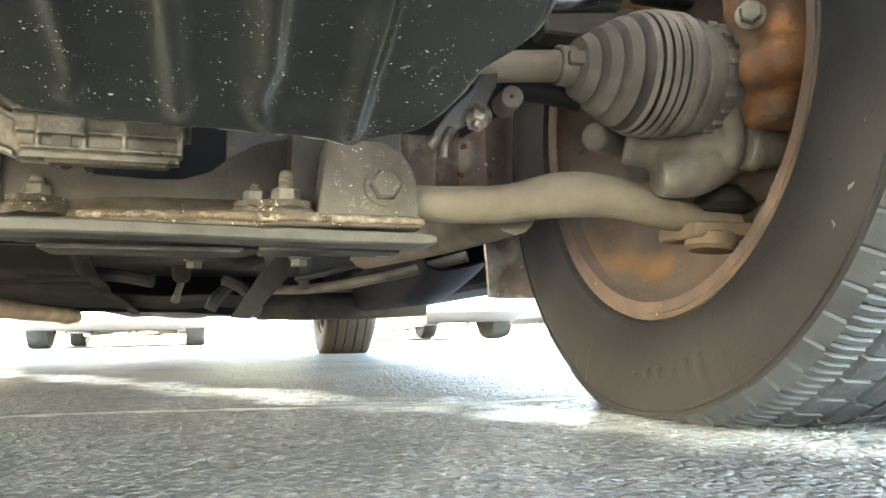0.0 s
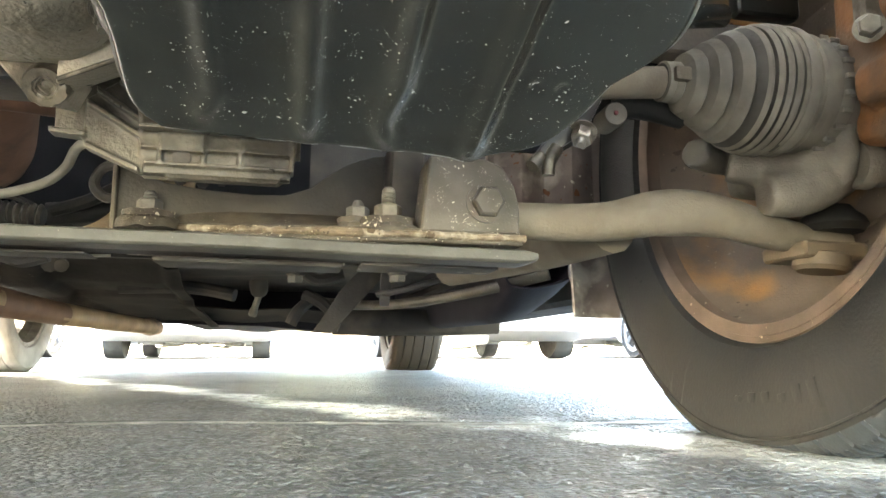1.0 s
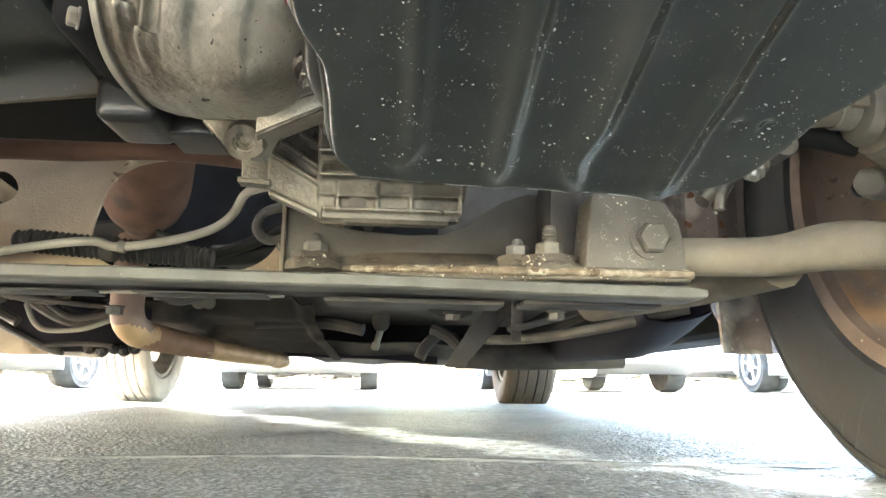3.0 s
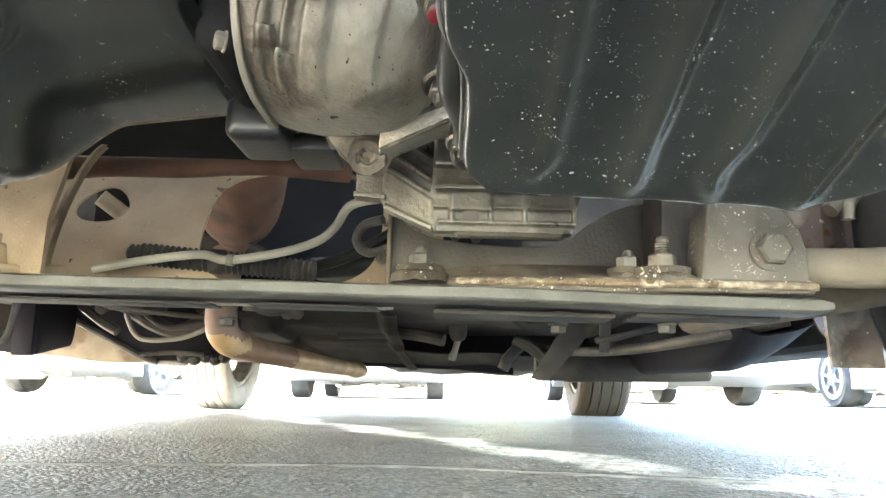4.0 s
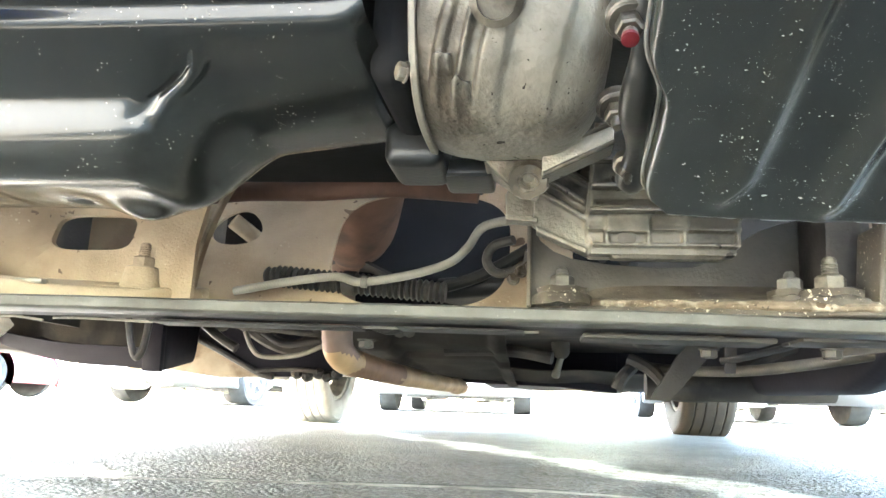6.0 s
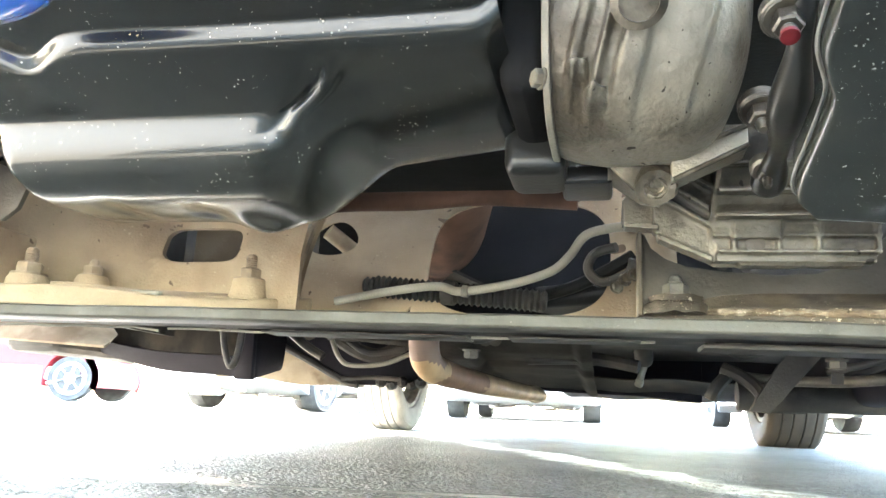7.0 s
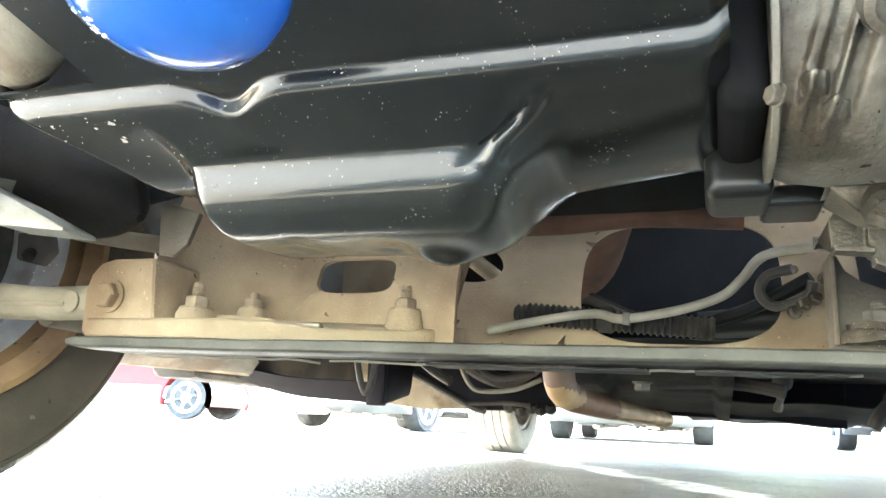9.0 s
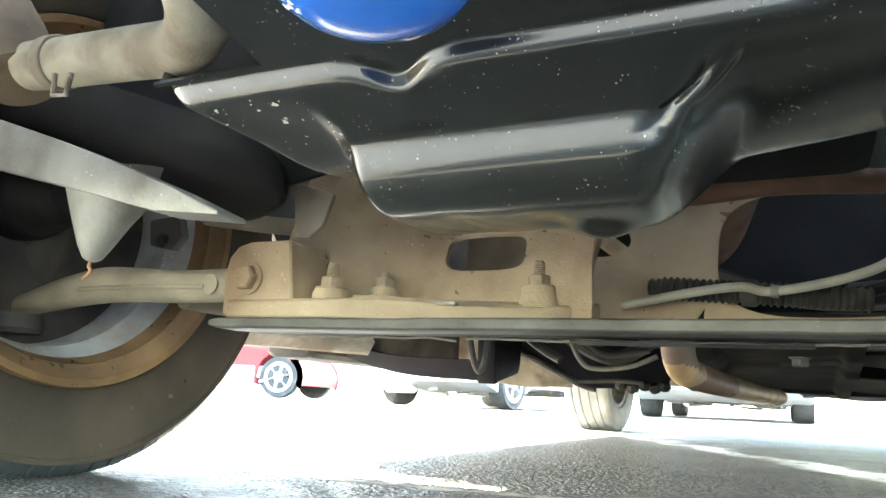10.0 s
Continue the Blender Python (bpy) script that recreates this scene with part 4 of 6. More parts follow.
# ---- black engine oil pan ----
LEFT_ = [(-0.36, 0.272), (-0.215, 0.2415), (-0.2085, 0.2395), (-0.2055, 0.2315), (-0.2, 0.2288), (-0.17, 0.222), (-0.155, 0.2178), (-0.145, 0.2148), (-0.135, 0.2128), (-0.125, 0.2125), (-0.113, 0.2135), (-0.1, 0.225)]
DEEP_ = [(-0.36, 0.266), (-0.215, 0.2395), (-0.2085, 0.2375), (-0.2055, 0.2292), (-0.2, 0.2262), (-0.1645, 0.2168), (-0.1595, 0.2135), (-0.155, 0.1972), (-0.148, 0.1893), (-0.13, 0.182), (-0.05, 0.1856), (-0.04, 0.23)]
RIGHT_ = [(-0.36, 0.27), (-0.19, 0.249), (-0.1835, 0.2475), (-0.181, 0.2395), (-0.1755, 0.237), (-0.155, 0.2345), (-0.14, 0.2325), (-0.12, 0.2305), (-0.1, 0.2292), (-0.08, 0.2285), (-0.04, 0.2298), (-0.03, 0.26)]


def pan_station(x):
    s = smoothstep(-0.202, -0.186, x)
    tail = 0.14 * (x - 0.03)
    pts = []
    notch = math.exp(-((x + 0.141) / 0.0165) ** 2)
    for i, (l, d, q) in enumerate(zip(LEFT_, DEEP_, RIGHT_)):
        k = smoothstep(-0.26, -0.12, x) if i < 5 else s
        r = smoothstep(-0.05, 0.0, x - (0.0, 0, 0, 0, 0, 0.012, 0.014, 0.01, 0.006, 0.002, 0, 0)[i])
        if i < 5:
            r = min(1.0, max(0.0, (x + 0.14) / 0.2))
        y = (l[0] * (1 - k) + d[0] * k) * (1 - r) + q[0] * r
        z = (l[1] * (1 - k) + d[1] * k) * (1 - r) + q[1] * r
        if i in (1, 2, 3, 4):
            y += notch * (0.013, 0.013, 0.011, 0.006)[i - 1]
            z -= notch * (0.0045, 0.0055, 0.005, 0.003)[i - 1]
        pts.append((y, z + tail * r * (i / 11 if i > 4 else 0.15)))
    return np.array(pts)


def pan_mesh():
    bm = bmesh.new()
    nx, nv = 300, 250
    xs = [-0.285 + 0.366 * i / nx for i in range(nx + 1)]
    base = list(xs)
    YS, ZS = np.zeros((nx + 1, nv + 1)), np.zeros((nx + 1, nv + 1))
    keep = np.linspace(0, nv, 12).round()
    share = np.interp(np.arange(nv + 1), keep, np.arange(12))
    for i in range(nx + 1):
        P = pan_station(base[i])
        Y, Z = np.interp(share, np.arange(12), P[:, 0]), np.interp(share, np.arange(12), P[:, 1])
        for _ in range(46):
            Y[1:-1] = (Y[:-2] + 2 * Y[1:-1] + Y[2:]) / 4
            Z[1:-1] = (Z[:-2] + 2 * Z[1:-1] + Z[2:]) / 4
        YS[i], ZS[i] = Y, Z
    for _ in range(10):
        for A in (YS, ZS):
            A[1:-1] = (A[:-2] + 2 * A[1:-1] + A[2:]) / 4
    grid = []
    for i, x0 in enumerate(base):
        row = []
        for k in range(nv + 1):
            x, y, z = x0, YS[i, k], ZS[i, k]
            u = 11 * k / nv
            d = x - np.interp(u, (4.2, 4.8, 5.4, 6.0, 6.6), (0.006, -0.001, -0.01, -0.018, -0.024))
            f = smoothstep(4.0, 4.8, u) * smoothstep(7.2, 6.4, u)
            if f > 0 and abs(d) < 0.03:
                push = f * (0.0032 * math.exp(-(d / 0.0034) ** 2) - 0.0022 * math.exp(-((d + 0.009) / 0.005) ** 2))
                y, z = y - 0.7 * push, z - 0.7 * push
            z -= 0.0085 * math.exp(-((x + 0.077) / 0.019) ** 2 - ((y + 0.05) / 0.028) ** 2)
            z += 0.0025 * math.exp(-((x + 0.1) / 0.012) ** 2 - ((y + 0.085) / 0.02) ** 2) + 0.0012 * math.exp(-((x + 0.15) / 0.01) ** 2 - ((y + 0.09) / 0.03) ** 2)
            # slanting left end, rolled up
            if x < -0.2:
                reach = max(0.015, 0.085 - 0.6 * max(0.0, y + 0.205))
                out = (-0.2 - x) / 0.085
                x = -0.2 - reach * math.sin(min(out, 1) * 1.45) / math.sin(1.45) if out > 0 else x
                z += 0.022 * smoothstep(0.55, 1.0, out) ** 1.6 * smoothstep(1.3, 2.6, u)
            if x > 0.066:
                z += 0.01 * smoothstep(0.066, 0.085, x) ** 2
            row.append(bm.verts.new((x, y, z)))
        grid.append(row)
    for i, (a, b) in enumerate(zip(grid, grid[1:])):
        for k in range(nv):
            if base[i] > -0.208 or 11 * k / nv > 1.25:
                bm.faces.new((a[k], b[k], b[k + 1], a[k + 1]))
    bmesh.ops.delete(bm, geom=[v for v in bm.verts if not v.link_faces], context="VERTS")
    bmesh.ops.recalc_face_normals(bm, faces=bm.faces)
    bmesh.ops.solidify(bm, geom=bm.faces[:], thickness=0.002)
    return bm


oil_pan = part("engine_oil_pan", pan_mesh(), BLACKSMOOTH, car, "glossy black stepped oil pan with chipped shallow end", smooth=70)
oil_pan.data.materials.append(BLACKCHIP)
for p in oil_pan.data.polygons:
    c = p.center
    p.material_index = int(c.x < -0.192 and c.y > -0.2)
part("engine_cover", box((0.07, -0.075, 0.2095), (0.1045, -0.025, 0.2385), 0.009, 5), PLASTICGLOSS, car, "small black plastic cover")
part("engine_cover", box((0.1, -0.045, 0.2115), (0.131, -0.005, 0.2235), 0.004, 3), PLASTICGLOSS, car)
part("bell_housing", box((0.077, -0.15, 0.226), (0.1, -0.04, 0.5), 0.012, 4), BAY, car, "black bell housing behind the oil pan")

# ---- oil filter ----
up = Vector((-0.1, 0.22, 1)).normalized()
c = Vector((-0.104, -0.285, 0.217))
prof = [(0, 0.0), (0.018, 0.001), (0.029, 0.0035), (0.037, 0.0085), (0.041, 0.015), (0.0425, 0.022), (0.0425, 0.1)]
oil_filter = part("oil_filter", lathe(prof, c, up, 64), BLUE, car, "bright blue spin-on oil filter")
rng = random.Random(8)
across = up.orthogonal().normalized()
for k in range(24):
    a = -3.08 + rng.uniform(-0.3, 0.3)
    out = Vector((math.cos(a), math.sin(a), 0))
    out = (out - up * out.dot(up)).normalized()
    h = rng.uniform(0.0022, 0.011)
    r = np.interp(h, [p[1] for p in prof[2:]], [p[0] for p in prof[2:]])
    size = rng.choice((0.0004, 0.0006, 0.0009, 0.0013))
    tip = (out - up * np.interp(h, (0.0022, 0.0085, 0.02), (3.0, 1.2, 0.1))).normalized()
    part("paint_chip", lathe([(0, -0.0008), (size * 1.2, -0.0008), (size, 0.0001), (0, 0.0002)], c + up * h + out * r, tip, rng.choice((5, 6, 7))), CHIPWHITE, oil_filter)

# ---- transmission case ----
def housing():
    """The bell of the gearbox: rounded towards its outer side, square at the joint, with upright folds in front."""
    bm = bmesh.new()
    rings = []
    for i in range(161):
        x = 0.1025 + 0.0955 * i / 160
        s = (x - 0.15) / 0.048 if x > 0.15 else (0.15 - x) / 0.0485
        k = max(0.001, 1 - s ** 3) ** (1 / 3) if x > 0.15 else 1 - 0.07 * s ** 3
        ring = []
        for m in range(240):
            a = 2 * math.pi * m / 240
            ca, sa = math.cos(a), math.sin(a)
            y = -0.098 + 0.072 * k * math.copysign(abs(ca) ** (2 / 3), ca)
            z = 0.3025 + 0.092 * k * math.copysign(abs(sa) ** (2 / 3), sa)
            if ca < 0:
                lx = x - 0.28 * (z - 0.215)
                f = min(1, -ca * 2.5) * smoothstep(0.205, 0.222, z)
                y -= f * (0.0055 * math.exp(-((lx - 0.1195) / 0.0019) ** 2) + 0.0062 * math.exp(-((lx - 0.1335) / 0.0064) ** 6) + 0.003 * math.exp(-((lx - 0.1075) / 0.003) ** 4))
                y += 0.0035 * f * smoothstep(0.1625, 0.166, lx) + 0.0009 * noise.noise((x * 130, y * 130, z * 130)) * k
                for px, pz, sx, sz in ((0.115, 0.2295, 0.0042, 0.0042), (0.1227, 0.2199, 0.005, 0.0038)):
                    y -= 0.007 * math.exp(-((x - px) / sx) ** 6 - ((z - pz) / sz) ** 6)
            ring.append(bm.verts.new((x, y, z + 0.0006 * noise.noise((x * 120, y * 120, 4)))))
        rings.append(ring)
    for a, b in zip(rings, rings[1:]):
        for m in range(240):
            bm.faces.new((a[m], a[(m + 1) % 240], b[(m + 1) % 240], b[m]))
    bm.faces.new(rings[0])
    bm.faces.new(rings[-1])
    return bm


bm = housing()
gearbox = part("gearbox", bm, ALLOY, car, "dusty cast alloy gearbox housing", smooth=60)
section = [(-0.098 + 0.0695 * math.copysign(abs(math.cos(a)) ** (2 / 3), math.cos(a)), 0.3025 + 0.089 * math.copysign(abs(math.sin(a)) ** (2 / 3), math.sin(a))) for a in [2 * math.pi * m / 72 for m in range(72)]]
part("joint_flange", prism(section, "x", 0.0985, 0.1022, 0.0006, 1), CASING, gearbox)
part("boss", lathe([(0.0125, -0.01), (0.012, 0.003), (0.0085, 0.005), (0.0085, 0.002), (0, 0.002)], (0.141, -0.178, 0.249), (0, -0.8, -0.6), 28), ALLOYEDGE, gearbox, "pale round boss")
hexbolt("flange_bolt", (0.1, -0.164, 0.222), (-1, -0.6, 0), 0.0075, ZINC, gearbox)
bm = lathe([(0.0125, -0.03), (0.0118, -0.012), (0.0114, 0.0), (0.0105, 0.0025), (0.008, 0.0022), (0.0062, 0.0026), (0.0056, 0.0012), (0.0048, 0.0012), (0.0042, -0.001), (0.0034, -0.001), (0.003, -0.003), (0, -0.003)], (0.1535, -0.07, 0.2005), (0, -0.75, -0.65), 44)
for v in bm.verts:
    v.co += 0.0009 * noise.noise_vector(v.co * 210) + 0.0007 * noise.noise_vector(v.co * 520)
part("drain_boss", bm, ALLOYEDGE, gearbox, "rough alloy drain boss with a threaded hole")
part("web", prism([(0.129, 0.2125), (0.152, 0.213), (0.146, 0.199), (0.142, 0.198)], "y", -0.072, -0.068, 0.001, 1), ALLOYEDGE, gearbox)
part("web", prism([(0.128, 0.213), (0.131, 0.2135), (0.147, 0.202), (0.158, 0.2), (0.165, 0.215), (0.15, 0.225), (0.14, 0.216)], "y", -0.066, -0.03, 0.0015), CASING, gearbox)
part("web", tube([(0.15, -0.078, 0.213), (0.151, -0.1, 0.222)], 0.003, 8, 2, smooth=False), ALLOY, gearbox)
part("arm", prism([(0.161, 0.2), (0.2, 0.2185), (0.2, 0.231), (0.161, 0.215)], "y", -0.08, -0.06, 0.0015), CASING, gearbox)
part("rib", tube([(0.162, -0.081, 0.201), (0.2, -0.081, 0.2195)], 0.0014, 8, 2, smooth=False), ALLOYEDGE, gearbox)
part("rib", tube([(0.162, -0.081, 0.2145), (0.2, -0.081, 0.2305)], 0.0014, 8, 2, smooth=False), ALLOYEDGE, gearbox)
bm = prism([(0.137, 0.213), (0.138, 0.193), (0.157, 0.191), (0.187, 0.174), (0.191, 0.1695), (0.273, 0.1695), (0.281, 0.19), (0.27, 0.25), (0.16, 0.25)], "y", -0.002, 0.075)
for v in bm.verts:
    if v.co.z < 0.2:
        v.co.z += 0.42 * max(0.0, v.co.y)
prism([(-0.045, 0.245), (-0.04, 0.222), (-0.022, 0.204), (-0.006, 0.196), (0.01, 0.19), (0.01, 0.25)], "x", 0.192, 0.285, bm=bm)
for (x0, z0), (x1, z1) in (((0.163, 0.2217), (0.1882, 0.2048)), ((0.1577, 0.2133), (0.1885, 0.1945)), ((0.1578, 0.1868), (0.1891, 0.173)), ((0.1751, 0.2278), (0.1911, 0.2176)), ((0.138, 0.1945), (0.158, 0.193))):
    prism([(x0, z0 - 0.0017), (x1, z1 - 0.0017), (x1, z1 + 0.0017), (x0, z0 + 0.0017)], "y", -0.013, 0.0, bm=bm)
for k, (z0, z1) in enumerate(((0.2004, 0.1965), (0.2133, 0.209), (0.2259, 0.222))):
    d = 0.0095 * k
    prism([(-0.026 - d, z1 - 0.0008), (-0.026 - d, z1 + 0.0012), (0.0, z1 + 0.006), (0.0, z1 + 0.001)], "x", 0.191, 0.285, bm=bm)
tube([(0.191, -0.006, 0.172), (0.191, -0.012, 0.196), (0.192, -0.028, 0.214), (0.193, -0.044, 0.234)], 0.0026, 10, 4, bm)
box((0.19, -0.0135, 0.1862), (0.282, 0.0, 0.1962), bm=bm)
box((0.2015, -0.0165, 0.185), (0.227, 0.0, 0.198), bm=bm)
box((0.192, -0.0112, 0.1715), (0.279, 0.0, 0.188), bm=bm)
prism([(0.156, 0.216), (0.156, 0.19), (0.19, 0.174), (0.191, 0.234), (0.176, 0.23)], "y", -0.0085, 0.0, bm=bm)
for z, x0, x1 in ((0.1875, 0.19, 0.282), (0.1772, 0.193, 0.28), (0.1702, 0.205, 0.272)):
    box((x0, -0.014 if z > 0.175 else -0.009, z - 0.001), (x1, 0.0, z + 0.001), bm=bm)
for x in (0.2017, 0.2268, 0.2485, 0.2801):
    box((x - 0.0012, -0.0145, 0.1765), (x + 0.0012, 0.0, 0.1965), bm=bm)
casing = cast(part("gearbox_casing", bm, CASING, car, "ribbed dirty alloy casing"), 0.001, 1)
for x, z in ((0.204, 0.1835), (0.219, 0.1822), (0.232, 0.1845)):
    hexbolt("casing_bolt", (x, 0.052, z), (0, -0.8, -0.6), 0.007, DARK, casing)
part("plug", lathe([(0.0055, 0), (0.0055, 0.003), (0, 0.004)], (0.214, -0.0095, 0.1825), (0, -1, -0.2), 20), STEELDARK, casing)
part("mount_arm", tube([(0.2, -0.2, 0.29), (0.202, -0.188, 0.24), (0.2035, -0.16, 0.216), (0.2065, -0.12, 0.206), (0.2095, -0.08, 0.202), (0.2105, -0.06, 0.2)], lambda t: 0.0068 + 0.0022 * math.sin(t * 17) - 0.003 * smoothstep(0.85, 1, t), 14, 10), PLASTICGLOSS, gearbox, "glossy black mount strap")
for p, size in (((0.1965, -0.184, 0.2335), 0.0105), ((0.1968, -0.128, 0.2185), 0.0105), ((0.206, -0.088, 0.203), 0.008)):
    bolt = hexbolt("mount_bolt", p, (-0.05, -0.5, -0.86), size, BOLTDARK, gearbox, stud=0.005, washer=1.75, height=0.75)
    part("collar", lathe([(size * 0.75, -0.006), (size * 0.95, -0.005), (size * 0.95, 0.0), (size * 0.8, 0.0015)], p, (-0.05, -0.5, -0.86), 24), BOLTDARK, bolt)
part("paint_mark", lathe([(0, 0), (0.0036, 0), (0.0036, 0.002), (0, 0.003)], (0.1958, -0.1905, 0.2225), (-0.05, -0.5, -0.86), 16), REDDOT, gearbox, "red paint mark")
# dark strap with a bright bolt and a bush beside the pan
stay = part("pan_stay", prism([(0.432, 0.19), (0.44, 0.186), (0.452, 0.2), (0.47, 0.212), (0.482, 0.235), (0.486, 0.262), (0.476, 0.262), (0.466, 0.232), (0.45, 0.216)], "y", -0.03, -0.022, 0.0015), PLASTICGLOSS, cover_part, "black strap beside the pan")
part("stay_hook", tube([(0.45, -0.028, 0.2), (0.444, -0.03, 0.19), (0.4435, -0.03, 0.181)], lambda t: 0.0052 - 0.001 * t, 12, 4), BOLTDARK, stay)
part("stay_hook", tube([(0.44, -0.028, 0.194), (0.4325, -0.03, 0.186)], 0.005, 12, 2, smooth=False), BOLTDARK, stay)
hexbolt("stay_bolt", (0.468, -0.03, 0.212), (-0.35, -0.55, -0.75), 0.0125, SHINYBOLT, stay, stud=0.004, washer=1.5, height=0.8, label="bright metal bolt")
part("bush", lathe([(0.0, 0), (0.0075, 0.0), (0.0085, 0.002), (0.0085, 0.03), (0.0075, 0.032)], (0.4975, -0.018, 0.231), (0.15, 1, 0.1), 24), WALLGREY, stay, "dusty bush with a red paint dab")
part("paint_dab", lathe([(0, 0), (0.0018, 0), (0.0015, 0.0012), (0, 0.0014)], (0.4975, -0.018, 0.2315), (-0.15, -1, -0.1), 7), REDDOT, stay, "red paint dab")
part("shaft_dust_cover", tube([(0.5, 0.004, 0.245), (0.53, 0.004, 0.2445), (0.56, 0.004, 0.24)], 0.0085, 14), BLACKRUB, cover_part, "black rubber sleeve")
part("shaft_seal", tube([(0.43, -0.1, 0.285), (0.47, -0.11, 0.29), (0.52, -0.11, 0.3)], 0.012, 12), BLACKSMOOTH, cover_part)

# ---- right front suspension ----
bm = tube([(0.432, 0.03, 0.161), (0.5, 0.02, 0.1615), (0.545, 0.012, 0.169), (0.59, 0.01, 0.1685), (0.645, 0.01, 0.157), (0.7, 0.012, 0.153)], lambda t: 0.0135 + 0.004 * math.exp(-((t - 0.45) / 0.2) ** 2) - 0.005 * smoothstep(0.7, 1, t), 20, 8)
arm_r = part("control_arm", bm, ARM, car, "dusty taupe forged control arm")
part("arm_tail", tube([(0.52, 0.04, 0.162), (0.5, 0.15, 0.16), (0.45, 0.3, 0.158)], 0.02, 12), ARM, arm_r)
part("ball_joint", box((0.645, -0.012, 0.138), (0.7, 0.04, 0.151), 0.005, 3), COUPLING, arm_r, "rust-brown ball joint flange")
part("ball_joint_cap", lathe([(0.017, 0), (0.02, 0.003), (0.02, 0.012), (0.016, 0.014)], (0.668, 0.002, 0.129), (0.1, 0, 1), 28), COUPLING, arm_r)
part("joint_boot", lathe([(0.021, 0), (0.025, 0.005), (0.022, 0.011), (0.017, 0.015), (0.013, 0.02)], (0.683, 0.005, 0.16), (0, 0, 1), 28), BLACKRUB, arm_r)
axle_r = part("drive_shaft", tube([(0.45, -0.023, 0.246), (0.54, -0.02, 0.2565), (0.6, -0.02, 0.258)], 0.0112, 18), ARM, car, "dusty drive shaft")
prof = [(0.0125, 0.0), (0.0142, 0.001), (0.0142, 0.006), (0.0136, 0.0065), (0.0145, 0.008), (0.0145, 0.012), (0.013, 0.0135), (0.0175, 0.015)]
for r, h in ((0.0245, 0.023), (0.0325, 0.0355), (0.0395, 0.048)):
    prof += [(r - 0.0035, h - 0.007), (r - 0.0008, h - 0.002), (r + 0.0002, h), (r - 0.0012, h + 0.0016), (r - 0.004, h + 0.003)]
for r, h in ((0.0435, 0.059), (0.0455, 0.0655), (0.0465, 0.072), (0.0468, 0.0785)):
    prof += [(r - 0.0015, h - 0.003), (r + 0.0002, h - 0.0012), (r + 0.0004, h + 0.0005), (r - 0.005, h + 0.0016), (r - 0.0085, h + 0.0026)]
prof += [(0.0445, 0.083), (0.0455, 0.0845), (0.0455, 0.094), (0.0415, 0.095), (0.0415, 0.1), (0.0435, 0.101), (0.0435, 0.106), (0.041, 0.107), (0.041, 0.11), (0.0395, 0.128)]
bm = lathe(prof, (0.53, -0.02, 0.2565), (1, 0.02, 0.0), 48)
# groove faces take a darker colour: shade painted in, dust stays on crests
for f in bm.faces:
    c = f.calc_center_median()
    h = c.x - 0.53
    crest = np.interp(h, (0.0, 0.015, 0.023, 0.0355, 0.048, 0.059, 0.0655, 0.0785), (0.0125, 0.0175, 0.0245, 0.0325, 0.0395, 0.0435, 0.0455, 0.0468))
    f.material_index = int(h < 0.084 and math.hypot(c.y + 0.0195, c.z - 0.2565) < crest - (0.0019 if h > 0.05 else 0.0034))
boot_r = part("shaft_boot", bm, BOOT, axle_r, "dusty grey ribbed rubber boot with shade-darkened grooves")
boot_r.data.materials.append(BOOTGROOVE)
part("boot_clamp", lathe([(0.0462, 0), (0.0468, 0.001), (0.0468, 0.007), (0.0462, 0.008)], (0.6155, -0.0185, 0.2565), (1, 0.02, 0), 48), CASTIRON, axle_r)
part("clamp_ear", box((0.533, -0.038, 0.252), (0.545, -0.03, 0.262), 0.002), ARM, axle_r)
part("cv_joint", lathe([(0.0405, 0), (0.0415, 0.004), (0.0405, 0.01), (0.038, 0.012), (0.038, 0.03)], (0.646, -0.018, 0.2565), (1, 0.02, 0), 40), CASTIRON, axle_r)
for k in range(22):
    a = 2 * math.pi * k / 22
    part("tooth", box((0.647, -0.018 + 0.0415 * math.cos(a) - 0.002, 0.2565 + 0.0415 * math.sin(a) - 0.002), (0.655, -0.018 + 0.0415 * math.cos(a) + 0.002, 0.2565 + 0.0415 * math.sin(a) + 0.002), 0.0007, 1), CASTIRON, axle_r)
bm = lathe([(0.03, 0), (0.034, 0.01), (0.036, 0.045), (0.05, 0.05), (0.05, 0.06)], (0.655, 0.005, 0.258), (1, 0, 0), 28)
tube([(0.668, -0.02, 0.235), (0.66, -0.015, 0.215), (0.64, -0.01, 0.2), (0.6, 0.01, 0.208)], lambda t: 0.011 + 0.002 * t, 14, 6, bm)
tube([(0.615, -0.01, 0.182), (0.64, -0.012, 0.185), (0.665, -0.008, 0.195), (0.69, 0.0, 0.205)], lambda t: 0.015 + 0.004 * math.sin(3 * t), 16, 6, bm)
tube([(0.66, -0.035, 0.232), (0.668, -0.03, 0.212), (0.672, -0.02, 0.195)], 0.0095, 14, 6, bm)
tube([(0.585, 0.03, 0.222), (0.62, 0.05, 0.224), (0.66, 0.05, 0.226)], 0.012, 12, 4, bm)
box((0.62, -0.01, 0.19), (0.7, 0.05, 0.25), 0.012, 3, bm)
box((0.64, -0.025, 0.18), (0.67, 0.02, 0.215), 0.01, 3, bm)
knuckle_r = cast(part("knuckle", bm, CASTIRON, car, "dusty cast steering knuckle"))
part("knuckle_pin", lathe([(0.012, 0), (0.014, 0.002), (0.014, 0.012), (0.0115, 0.013), (0.0115, 0.03)], (0.668, -0.05, 0.232), (0.9, -0.1, -0.1), 24), CASTIRON, knuckle_r)
